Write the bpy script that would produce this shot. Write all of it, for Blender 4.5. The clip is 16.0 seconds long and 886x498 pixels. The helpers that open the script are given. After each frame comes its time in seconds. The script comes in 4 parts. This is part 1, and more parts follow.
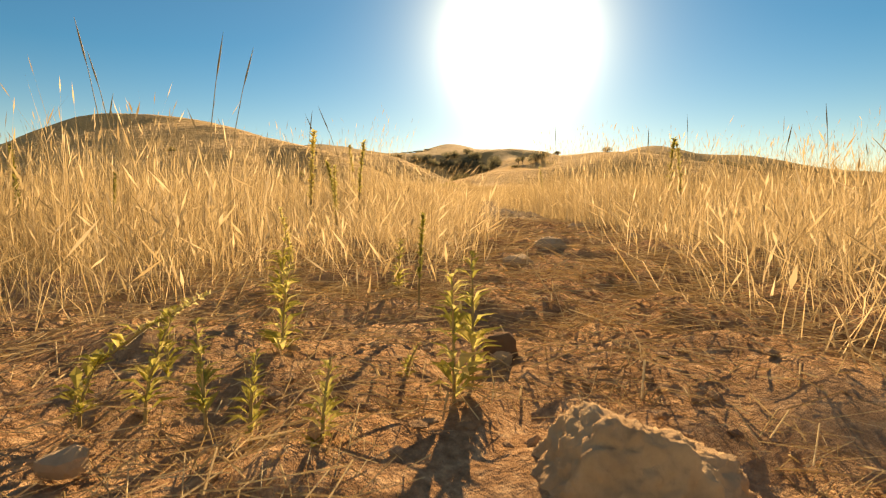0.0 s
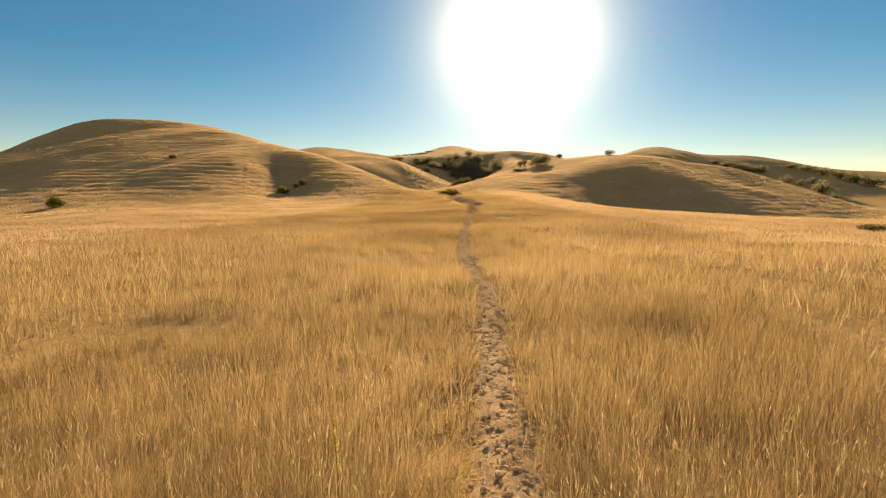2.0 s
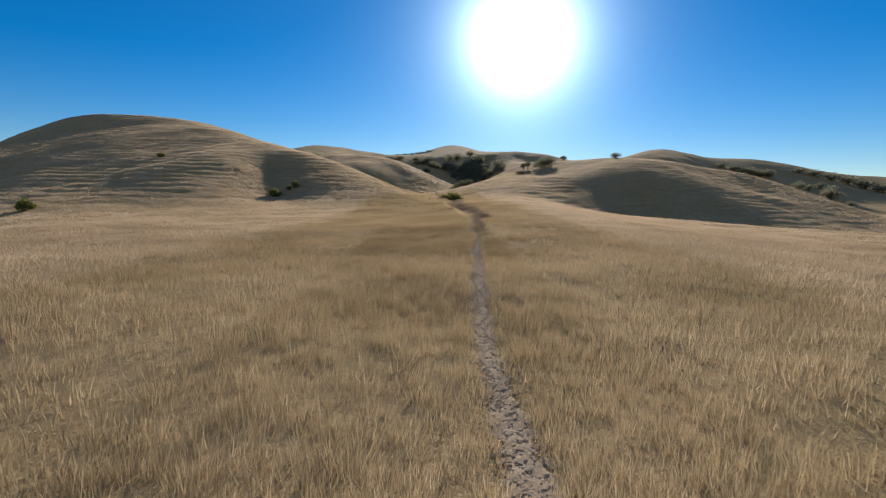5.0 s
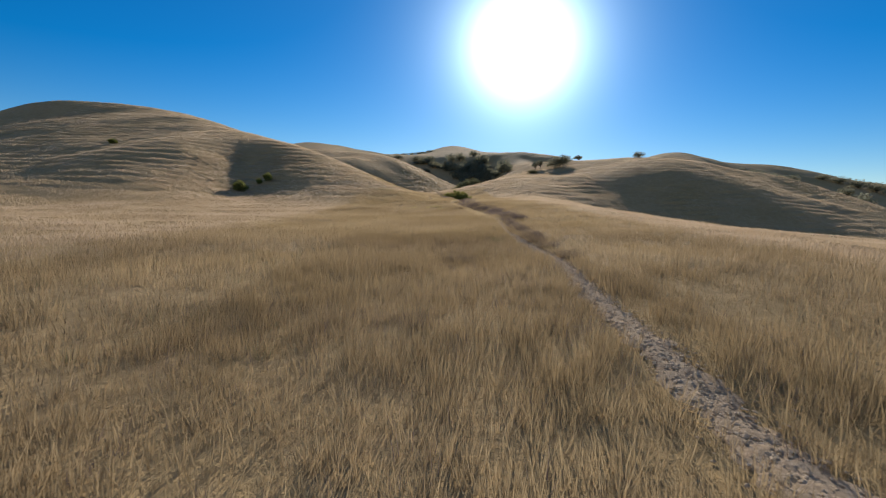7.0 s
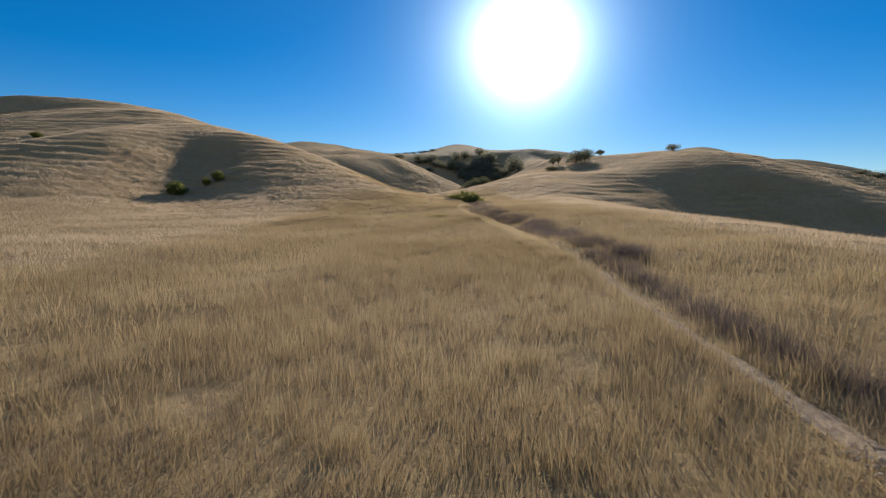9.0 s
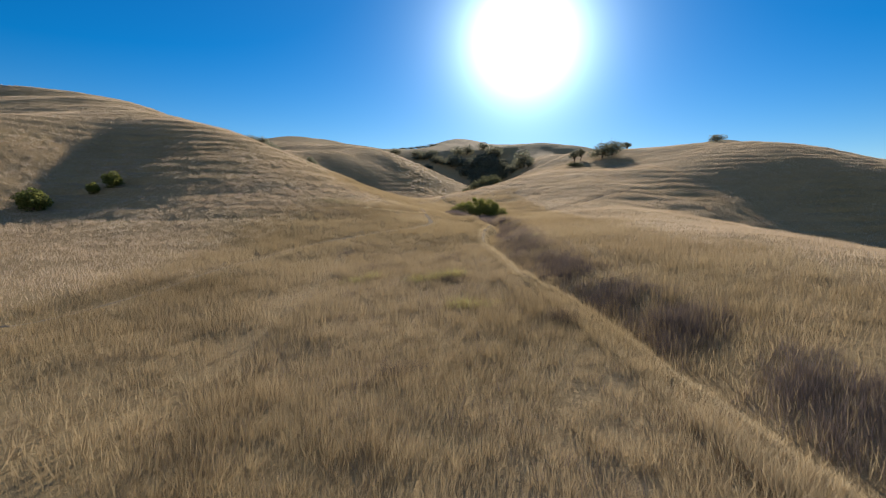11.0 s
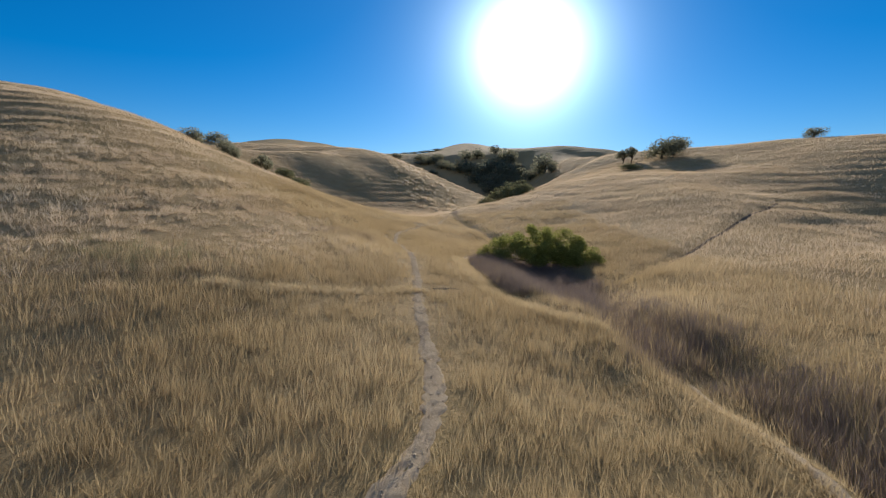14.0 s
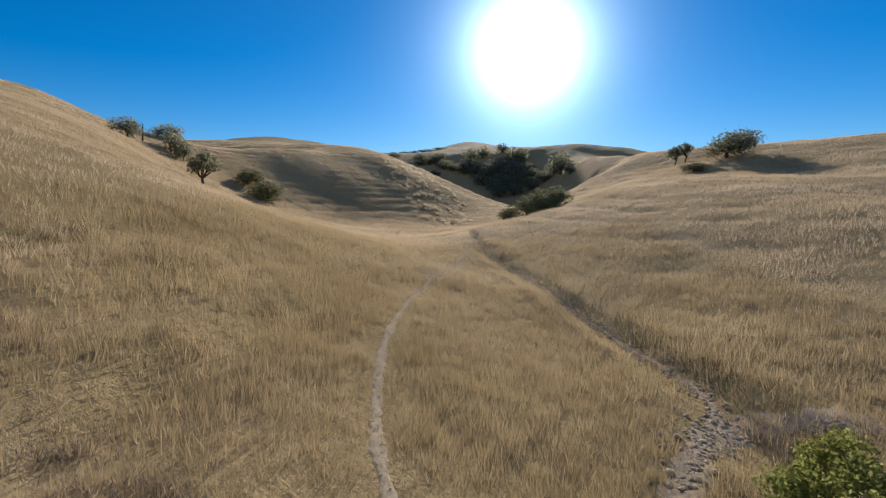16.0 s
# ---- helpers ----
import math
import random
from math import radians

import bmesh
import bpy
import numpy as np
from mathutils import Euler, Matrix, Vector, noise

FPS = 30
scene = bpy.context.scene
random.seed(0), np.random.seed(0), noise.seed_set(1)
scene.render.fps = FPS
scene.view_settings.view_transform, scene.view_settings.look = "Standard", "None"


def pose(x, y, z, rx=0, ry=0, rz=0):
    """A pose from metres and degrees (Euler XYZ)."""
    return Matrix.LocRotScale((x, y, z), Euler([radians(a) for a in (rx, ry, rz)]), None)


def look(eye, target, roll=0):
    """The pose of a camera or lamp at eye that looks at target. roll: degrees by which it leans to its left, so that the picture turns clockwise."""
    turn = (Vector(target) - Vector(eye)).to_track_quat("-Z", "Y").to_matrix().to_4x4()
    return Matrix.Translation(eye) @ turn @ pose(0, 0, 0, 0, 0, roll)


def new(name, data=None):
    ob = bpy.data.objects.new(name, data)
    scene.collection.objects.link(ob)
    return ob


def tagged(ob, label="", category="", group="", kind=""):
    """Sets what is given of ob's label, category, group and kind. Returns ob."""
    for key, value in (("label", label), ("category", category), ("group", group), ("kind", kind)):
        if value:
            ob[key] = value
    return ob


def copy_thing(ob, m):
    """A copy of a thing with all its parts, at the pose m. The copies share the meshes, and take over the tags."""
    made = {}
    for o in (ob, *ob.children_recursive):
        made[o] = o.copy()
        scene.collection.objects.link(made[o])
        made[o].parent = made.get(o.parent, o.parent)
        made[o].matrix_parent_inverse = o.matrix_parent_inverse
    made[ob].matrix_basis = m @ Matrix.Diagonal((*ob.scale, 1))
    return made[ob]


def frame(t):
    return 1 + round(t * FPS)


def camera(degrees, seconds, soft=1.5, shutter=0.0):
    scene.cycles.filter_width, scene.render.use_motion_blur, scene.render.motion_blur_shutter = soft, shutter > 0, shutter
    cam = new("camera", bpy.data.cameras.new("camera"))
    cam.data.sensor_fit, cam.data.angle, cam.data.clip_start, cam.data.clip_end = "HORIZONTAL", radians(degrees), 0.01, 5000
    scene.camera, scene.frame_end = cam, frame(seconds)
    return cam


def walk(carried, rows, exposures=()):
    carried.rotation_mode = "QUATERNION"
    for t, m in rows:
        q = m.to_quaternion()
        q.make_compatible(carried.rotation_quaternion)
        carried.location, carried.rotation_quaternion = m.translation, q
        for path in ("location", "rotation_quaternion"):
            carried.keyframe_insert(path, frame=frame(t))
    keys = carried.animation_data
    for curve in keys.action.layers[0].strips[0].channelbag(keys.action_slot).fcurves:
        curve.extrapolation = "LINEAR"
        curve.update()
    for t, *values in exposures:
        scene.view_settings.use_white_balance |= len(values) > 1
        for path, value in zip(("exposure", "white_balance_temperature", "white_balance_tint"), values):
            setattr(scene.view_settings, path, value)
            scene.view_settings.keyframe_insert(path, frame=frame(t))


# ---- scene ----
# exposure and white balance: bright and warm while the camera rises, cooler and darker in flight
EXPOSURES = [(0.0, 1.34, 20500, 23.5), (0.5, 1.26, 20200, 23.7), (3.7, 1.1, 18800, 25.3), (4.2, 0.83, 11400, 20.5), (5.2, 0.57, 6480, 14.5), (9.0, 0.60, 6500, 14.5), (11.0, 0.65, 6500, 14), (16.0, 0.64, 6340, 13)]
cam = camera(85.0, 16.0, soft=1.2, shutter=0.04)


def at(x, y, z, yaw, pitch, roll):
    return pose(x, y, z, 90 + pitch, -roll, yaw)


walk(cam, [
    (0.0, at(-0.27, -0.360, 0.150, -0.30, -5.02, 0.2)),
    (0.2, at(-0.27, -0.355, 0.255, -0.28, -5.04, 0.2)),
    (0.4, at(-0.27, -0.345, 0.420, -0.27, -5.03, 0.2)),
    (0.6, at(-0.27, -0.320, 0.590, -0.26, -5.03, 0.2)),
    (0.8, at(-0.27, -0.270, 0.730, -0.25, -5.05, 0.2)),
    (1.0, at(-0.27, -0.180, 0.880, -0.15, -5.01, 0.1)),
    (1.5, at(-0.25, 0.180, 1.360, -0.05, -4.97, 0.0)),
    (2.0, at(-0.25, 0.315, 1.935, -0.08, -5.04, -0.1)),
    (2.5, at(-0.25, 0.350, 2.382, -0.07, -5.10, -0.15)),
    (3.0, at(-0.24, 0.380, 2.785, -0.02, -5.13, -0.15)),
    (3.5, at(-0.23, 0.390, 3.189, 0.00, -5.22, -0.05)),
    (4.0, at(-0.23, 0.420, 3.600, 0.05, -5.30, -0.05)),
    (4.3, at(-0.24, 1.000, 3.700, 0.03, -5.28, 0.1)),
    (5.0, at(-0.55, 6.700, 3.480, -0.12, -5.20, 0.6)),
    (5.7, at(-0.92, 14.20, 3.150, -0.26, -5.10, 1.2)),
    (6.3, at(-1.20, 20.50, 2.940, -0.33, -5.00, 1.5)),
    (7.0, at(-1.52, 27.70, 2.680, -0.22, -4.70, 1.5)),
    (7.5, at(-1.58, 32.90, 2.620, -0.08, -4.57, 1.42)),
    (8.0, at(-1.56, 38.45, 2.930, 0.09, -4.53, 1.38)),
    (8.5, at(-1.40, 44.40, 3.120, 0.28, -4.47, 1.0)),
    (9.7, at(-1.75, 59.00, 4.200, 0.29, -4.85, 0.75)),
    (11.0, at(-2.15, 74.51, 5.689, 0.28, -5.02, 0.5)),
    (11.5, at(-2.18, 80.35, 6.290, 0.38, -4.91, 0.34)),
    (12.0, at(-2.19, 85.62, 6.310, 0.54, -4.67, 0.18)),
    (12.5, at(-2.30, 90.74, 6.260, 0.53, -4.53, 0.2)),
    (13.0, at(-2.43, 95.87, 6.540, 0.69, -4.35, 0.27)),
    (13.5, at(-2.65, 100.77, 7.000, 0.84, -4.21, 0.34)),
    (14.0, at(-3.08, 105.53, 7.270, 0.86, -4.08, 0.5)),
    (14.5, at(-3.52, 110.53, 7.600, 0.82, -4.02, 0.62)),
    (15.0, at(-4.03, 115.57, 7.980, 0.76, -3.98, 0.66)),
    (15.5, at(-4.50, 120.86, 8.520, 0.78, -3.97, 0.6)),
    (16.0, at(-4.98, 125.61, 9.400, 0.72, -4.10, 0.46)),
], exposures=EXPOSURES)

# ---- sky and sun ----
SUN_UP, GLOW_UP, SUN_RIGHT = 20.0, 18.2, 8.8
sky_world = bpy.data.worlds.new("sky")
scene.world = sky_world
sky_world.use_nodes = True
sky_tex = sky_world.node_tree.nodes.new("ShaderNodeTexSky")
sky_tex.sky_type, sky_tex.sun_disc = 'NISHITA', False
sky_tex.sun_elevation, sky_tex.sun_rotation = radians(SUN_UP), radians(SUN_RIGHT)
sky_tex.altitude, sky_tex.air_density, sky_tex.dust_density, sky_tex.ozone_density = 800, 1.0, 0.1, 3.6
sky_back = sky_world.node_tree.nodes["Background"]
wt = sky_world.node_tree
vivid = wt.nodes.new("ShaderNodeHueSaturation")
# the blue is deepest towards the sun, and paler all round behind
facing = wt.nodes.new("ShaderNodeVectorMath")
facing.operation = 'DOT_PRODUCT'
wt.links.new(wt.nodes.new("ShaderNodeTexCoord").outputs["Generated"], facing.inputs[0])
facing.inputs[1].default_value = (math.sin(radians(SUN_RIGHT)), math.cos(radians(SUN_RIGHT)), 0)
deep = wt.nodes.new("ShaderNodeMapRange")
deep.interpolation_type = 'SMOOTHSTEP'
for slot, value in (("From Min", -0.2), ("From Max", 0.5), ("To Min", 0.9), ("To Max", 1.44)):
    deep.inputs[slot].default_value = value
wt.links.new(facing.outputs["Value"], deep.inputs["Value"])
wt.links.new(deep.outputs["Result"], vivid.inputs["Saturation"])
vivid.inputs["Hue"].default_value = 0.504
wt.links.new(sky_tex.outputs[0], vivid.inputs["Color"])
sky_back.inputs[1].default_value = 0.063
wt.links.new(vivid.outputs[0], sky_back.inputs[0])
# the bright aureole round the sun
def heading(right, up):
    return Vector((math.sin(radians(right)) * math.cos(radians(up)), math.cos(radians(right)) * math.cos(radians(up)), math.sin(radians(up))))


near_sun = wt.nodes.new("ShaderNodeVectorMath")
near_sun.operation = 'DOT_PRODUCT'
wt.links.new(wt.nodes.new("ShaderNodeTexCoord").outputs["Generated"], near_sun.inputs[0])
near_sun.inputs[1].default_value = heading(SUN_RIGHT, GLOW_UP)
both = sky_back
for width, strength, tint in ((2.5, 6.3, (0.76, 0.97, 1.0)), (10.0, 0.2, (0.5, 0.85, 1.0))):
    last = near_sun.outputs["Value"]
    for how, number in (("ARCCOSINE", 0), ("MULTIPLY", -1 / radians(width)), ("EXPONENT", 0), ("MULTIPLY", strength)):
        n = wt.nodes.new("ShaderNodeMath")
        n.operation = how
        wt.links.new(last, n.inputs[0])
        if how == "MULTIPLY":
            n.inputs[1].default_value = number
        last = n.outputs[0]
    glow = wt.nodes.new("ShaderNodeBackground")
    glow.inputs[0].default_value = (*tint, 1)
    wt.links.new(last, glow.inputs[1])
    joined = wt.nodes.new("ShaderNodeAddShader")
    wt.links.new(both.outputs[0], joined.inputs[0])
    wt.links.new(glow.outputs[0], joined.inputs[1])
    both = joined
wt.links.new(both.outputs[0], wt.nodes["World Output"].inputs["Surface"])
sun_light = bpy.data.lights.new("sun", 'SUN')
sun_light.energy, sun_light.angle, sun_light.color = 3.2, radians(0.53), (1.0, 0.93, 0.82)
sun_lamp = new("sun", sun_light)
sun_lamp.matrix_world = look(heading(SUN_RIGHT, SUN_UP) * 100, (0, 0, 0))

# ---- materials ----
def material(name, rough=0.8, spec=0.2):
    m = bpy.data.materials.new(name)
    m.use_nodes = True
    b = m.node_tree.nodes["Principled BSDF"]
    b.inputs["Roughness"].default_value = rough
    b.inputs["Specular IOR Level"].default_value = spec
    return m, m.node_tree, b


def noise_node(nt, scale, detail=4.0, rough=0.55, vector=None):
    n = nt.nodes.new("ShaderNodeTexNoise")
    n.inputs["Scale"].default_value, n.inputs["Detail"].default_value, n.inputs["Roughness"].default_value = scale, detail, rough
    if vector is not None:
        nt.links.new(vector, n.inputs["Vector"])
    return n.outputs["Fac"]


def ramp(nt, fac, stops):
    r = nt.nodes.new("ShaderNodeValToRGB")
    while len(r.color_ramp.elements) < len(stops):
        r.color_ramp.elements.new(0.5)
    for e, (p, c) in zip(r.color_ramp.elements, stops):
        e.position, e.color = p, (*c, 1)
    nt.links.new(fac, r.inputs[0])
    return r.outputs[0]


def mix(nt, fac, a, b, how="MIX"):
    m = nt.nodes.new("ShaderNodeMix")
    m.data_type, m.blend_type = 'RGBA', how
    for value, slot in ((fac, 0), (a, 6), (b, 7)):
        if isinstance(value, (int, float)):
            m.inputs[slot].default_value = value
        elif isinstance(value, tuple):
            m.inputs[slot].default_value = (*value, 1)
        else:
            nt.links.new(value, m.inputs[slot])
    return m.outputs[2]


def bump(nt, b, fac, strength, distance):
    n = nt.nodes.new("ShaderNodeBump")
    n.inputs["Strength"].default_value, n.inputs["Distance"].default_value = strength, distance
    nt.links.new(fac, n.inputs["Height"])
    nt.links.new(n.outputs[0], b.inputs["Normal"])


def place(nt):
    return nt.nodes.new("ShaderNodeNewGeometry").outputs["Position"]


def leaf_material(name, stops, patch, through_share=0.4, patch_scale=0.09, patch_share=0.55, attr=True):
    """Thin dry or green leaf: diffuse and translucent, toned leaf by leaf and patch by patch."""
    m = bpy.data.materials.new(name)
    m.use_nodes = True
    nt = m.node_tree
    nt.nodes.remove(nt.nodes["Principled BSDF"])
    out = nt.nodes["Material Output"]
    if attr:
        a = nt.nodes.new("ShaderNodeAttribute")
        a.attribute_name = "tone"
        tone = a.outputs["Fac"]
    else:
        tone = nt.nodes.new("ShaderNodeObjectInfo").outputs["Random"]
    col = ramp(nt, tone, stops)
    big = ramp(nt, noise_node(nt, patch_scale, 5, 0.6, place(nt)), [(0.42, (0, 0, 0)), (0.62, (1, 1, 1))])
    share = nt.nodes.new("ShaderNodeMath")
    share.operation = 'MULTIPLY'
    nt.links.new(big, share.inputs[0])
    share.inputs[1].default_value = patch_share
    col = mix(nt, share.outputs[0], col, patch, "MULTIPLY")
    d = nt.nodes.new("ShaderNodeBsdfDiffuse")
    t = nt.nodes.new("ShaderNodeBsdfTranslucent")
    s = nt.nodes.new("ShaderNodeMixShader")
    s.inputs[0].default_value = through_share
    for n in (d, t):
        nt.links.new(col, n.inputs["Color"])
    nt.links.new(d.outputs[0], s.inputs[1])
    nt.links.new(t.outputs[0], s.inputs[2])
    nt.links.new(s.outputs[0], out.inputs["Surface"])
    return m


STRAW = leaf_material("dry_grass", [(0.0, (0.26, 0.19, 0.105)), (0.35, (0.43, 0.325, 0.185)), (0.75, (0.59, 0.46, 0.275)), (1.0, (0.78, 0.64, 0.43))], (0.82, 0.79, 0.68), 0.6)
# hill grass, paler and greyer than STRAW partly to carry haze in its colour
HILL_STRAW = leaf_material("dry_hill_grass", [(0.0, (0.36, 0.275, 0.185)), (0.35, (0.54, 0.41, 0.27)), (0.75, (0.68, 0.54, 0.375)), (1.0, (0.80, 0.69, 0.52))], (0.84, 0.82, 0.74), 0.6)
BRUSH = leaf_material("dry_brush", [(0.0, (0.15, 0.115, 0.10)), (0.6, (0.32, 0.25, 0.21)), (1.0, (0.56, 0.46, 0.35))], (0.7, 0.7, 0.7), 0.35)
GREEN = leaf_material("weed_leaf", [(0.0, (0.26, 0.22, 0.07)), (0.6, (0.46, 0.40, 0.15)), (1.0, (0.68, 0.60, 0.26))], (0.9, 0.8, 0.6), 0.45, 4.0)
# OAK tones, and SAGE in part, lifted to carry haze before far trees
OAK = leaf_material("oak_leaf", [(0.0, (0.18, 0.175, 0.12)), (0.6, (0.31, 0.30, 0.20)), (1.0, (0.44, 0.42, 0.28))], (0.85, 0.85, 0.75), 0.65, 0.5)
BUSH = leaf_material("bush_leaf", [(0.0, (0.13, 0.14, 0.04)), (0.6, (0.36, 0.36, 0.11)), (1.0, (0.66, 0.62, 0.21))], (0.7, 0.75, 0.55), 0.5, 0.6)
SAGE = leaf_material("sage_leaf", [(0.0, (0.16, 0.16, 0.085)), (0.6, (0.29, 0.285, 0.15)), (1.0, (0.43, 0.41, 0.23))], (0.8, 0.8, 0.7), 0.35, 0.6)


def ground_material():
    m, nt, b = material("grassland_soil", 0.95, 0.05)
    p = place(nt)
    fine = noise_node(nt, 5.0, 6, 0.7, p)
    mid = noise_node(nt, 0.55, 5, 0.65, p)
    big = noise_node(nt, 0.045, 4, 0.55, p)
    col = ramp(nt, fine, [(0.3, (0.41, 0.28, 0.14)), (0.5, (0.55, 0.39, 0.20)), (0.72, (0.66, 0.485, 0.265))])
    col = mix(nt, ramp(nt, mid, [(0.35, (0, 0, 0)), (0.65, (1, 1, 1))]), col, mix(nt, 0.5, col, (0.42, 0.305, 0.145)))
    col = mix(nt, ramp(nt, big, [(0.45, (0, 0, 0)), (0.65, (0.6, 0.6, 0.6))]), col, mix(nt, 1.0, col, (0.80, 0.80, 0.66), "MULTIPLY"))
    nt.links.new(col, b.inputs["Base Color"])
    bump(nt, b, noise_node(nt, 3.0, 6, 0.75, p), 0.9, 0.25)
    return m


def dirt_material(name, straw, tones=((0.31, 0.225, 0.145), (0.52, 0.39, 0.255), (0.71, 0.56, 0.385)), grit=20.0):
    m, nt, b = material(name, 1.0, 0.0)
    p = place(nt)
    col = ramp(nt, noise_node(nt, grit, 6, 0.7, p), list(zip((0.3, 0.5, 0.7), tones)))
    col = mix(nt, ramp(nt, noise_node(nt, 1.3, 4, 0.6, p), [(0.4, (0, 0, 0)), (0.65, (1, 1, 1))]), col, mix(nt, 0.5, col, tones[2]))
    col = mix(nt, straw, col, ramp(nt, noise_node(nt, 3.0, 5, 0.7, p), [(0.35, (0.36, 0.26, 0.14)), (0.65, (0.58, 0.45, 0.27))]))
    nt.links.new(col, b.inputs["Base Color"])
    bump(nt, b, noise_node(nt, 40.0, 6, 0.75, p), 0.8, 0.02)
    return m


def stone_material(name, dark, pale, loose=False):
    m, nt, b = material(name, 0.95, 0.05)
    p = place(nt)
    col = ramp(nt, noise_node(nt, 22.0, 8, 0.7, p), [(0.3, dark), (0.7, pale)])
    info = nt.nodes.new("ShaderNodeObjectInfo")
    col = mix(nt, 0.5, col, mix(nt, nt.nodes.new("ShaderNodeNewGeometry").outputs["Random Per Island"] if loose else info.outputs["Random"], mix(nt, 0.5, col, dark), pale))
    nt.links.new(col, b.inputs["Base Color"])
    bump(nt, b, noise_node(nt, 90.0, 8, 0.8, p), 0.7, 0.006)
    return m


def bark_material():
    m, nt, b = material("bark", 0.95, 0.1)
    col = ramp(nt, noise_node(nt, 6.0, 6, 0.7, place(nt)), [(0.3, (0.05, 0.038, 0.03)), (0.7, (0.15, 0.12, 0.095))])
    nt.links.new(col, b.inputs["Base Color"])
    bump(nt, b, noise_node(nt, 18.0, 6, 0.8, place(nt)), 0.8, 0.04)
    return m


START_DIRT = dirt_material("red_brown_soil", 0.05, ((0.16, 0.08, 0.045), (0.38, 0.22, 0.13), (0.68, 0.47, 0.30)), 110.0)
# dark soil, with the shade of rut and undercut put into its tones
RUT_SHADE_DIRT = dirt_material("shade_dark_rut_soil", 0.1, ((0.08, 0.058, 0.045), (0.15, 0.115, 0.09), (0.25, 0.20, 0.15)))
SOIL, DIRT, PALE_WORN, BARK = ground_material(), dirt_material("trail_dirt", 0.12), dirt_material("worn_grass_trail", 0.5, ((0.43, 0.315, 0.20), (0.62, 0.475, 0.32), (0.78, 0.63, 0.45))), bark_material()
PALE_STONE = stone_material("pale_stone", (0.46, 0.29, 0.17), (0.86, 0.63, 0.40))
CLOD = stone_material("loose_clods", (0.31, 0.225, 0.145), (0.82, 0.65, 0.44), True)
START_CLOD = stone_material("red_brown_clods", (0.18, 0.10, 0.06), (0.60, 0.41, 0.26), True)
BROWN_STONE = stone_material("brown_stone", (0.36, 0.255, 0.165), (0.66, 0.51, 0.35))

# ---- the land ----
# each mound: height, centre x and y, two half-widths, turn in degrees
LEFT_HILL = [(21.91, -119.6, 202.8, 33.9, 41.5, 167), (7.27, -79.5, 146.5, 27.9, 30.7, 125), (6.46, -47.8, 169.7, 16.3, 32.2, 27), (6.85, -86.8, 212.4, 15.7, 49.9, 31), (5.07, -157.4, 163.8, 12.3, 64.5, 3), (1.72, -28.7, 157.1, 45.2, 10.4, 119), (11.92, -140.6, 238.0, 21.5, 38.2, 129), (4.21, -143.4, 262.9, 26.2, 196.4, 150), (7.96, -167.1, 219.2, 48.6, 12.1, 37), (4.24, -91.4, 205.8, 49.5, 26.0, 112)]
LEFT_SPUR = [(11.18, -50.5, 292.0, 27.2, 49.2, 21), (10.18, -22.4, 252.9, 25.3, 18.9, 135), (12.04, -84.2, 310.9, 26.7, 60.9, 23), (6.47, -39.8, 219.4, 12.0, 15.7, 134)]
FAR_HILL = [(32.93, 11.6, 475.0, 32.2, 62.5, 182), (15.48, -4.9, 359.1, 37.7, 53.5, 66), (20.15, 58.8, 394.6, 43.1, 70.1, 4), (25.53, -72.2, 419.4, 50.1, 90.8, 148), (3.56, 33.6, 327.6, 73.4, 16.7, -20)]
RIGHT_HILL = [(13.04, 64.9, 211.3, 20.9, 33.1, 171), (10.97, 118.9, 197.8, 29.8, 19.2, 10), (5.48, 31.9, 205.8, 12.9, 40.6, 137), (0.91, 114.2, 134.1, 35.8, 17.7, 163), (7.54, 61.7, 319.0, 20.0, 56.6, 183), (3.05, 18.5, 148.3, 10.6, 63.8, 176), (7.37, 47.4, 162.4, 20.4, 22.1, 89), (3.45, 81.6, 166.9, 23.0, 13.6, 84), (4.48, 25.5, 223.7, 7.0, 13.6, 140), (-3.18, 100.4, 138.1, 23.0, 30.5, 186), (-6.23, 150.3, 175.9, 63.8, 28.2, 45), (-3.78, 50.7, 148.2, 13.2, 15.1, 29), (12.90, 39.1, 264.8, 9.0, 29.1, -0)]
FAR_RIGHT_HILLS = [(22.40, 188.7, 368.3, 70.0, 44.9, 37), (20.49, 257.2, 386.5, 62.9, 47.8, 105), (14.97, 336.4, 300.2, 18.0, 59.9, 24), (17.97, 138.4, 319.9, 26.9, 79.9, 161)]
# the foot trail along the valley, the creek bed beside it, and the smaller trails: x, y
TRAIL = [(-0.45, -6), (-0.33, -2), (-0.21, 0), (0.0, 0.6), (0.11, 1.4), (0.17, 2.4), (0.23, 4), (0.33, 6), (0.5, 8), (0.61, 9.3), (0.56, 11), (0.51, 13), (0.47, 17), (0.65, 21), (0.9, 25), (1.3, 30), (1.45, 34), (1.62, 36.5), (1.75, 38), (2.1, 40.3), (2.28, 42.2), (2.4, 43.8), (2.42, 45.3), (2.33, 46.8), (2.2, 48.5), (2.16, 50), (2.26, 52),
         (2.36, 55), (2.5, 58), (2.8, 62), (3.05, 65), (3.0, 68), (3.0, 72), (2.95, 78), (2.2, 84), (1.8, 88), (1.5, 90), (1.05, 91.7), (0.78, 93), (0.68, 94.8), (0.52, 97), (0.27, 100), (0.08, 103), (0.26, 105), (0.42, 106.8), (0.6, 107.8), (0.85, 108.9), (1.25, 110.6), (1.4, 112.7), (1.6, 115)]
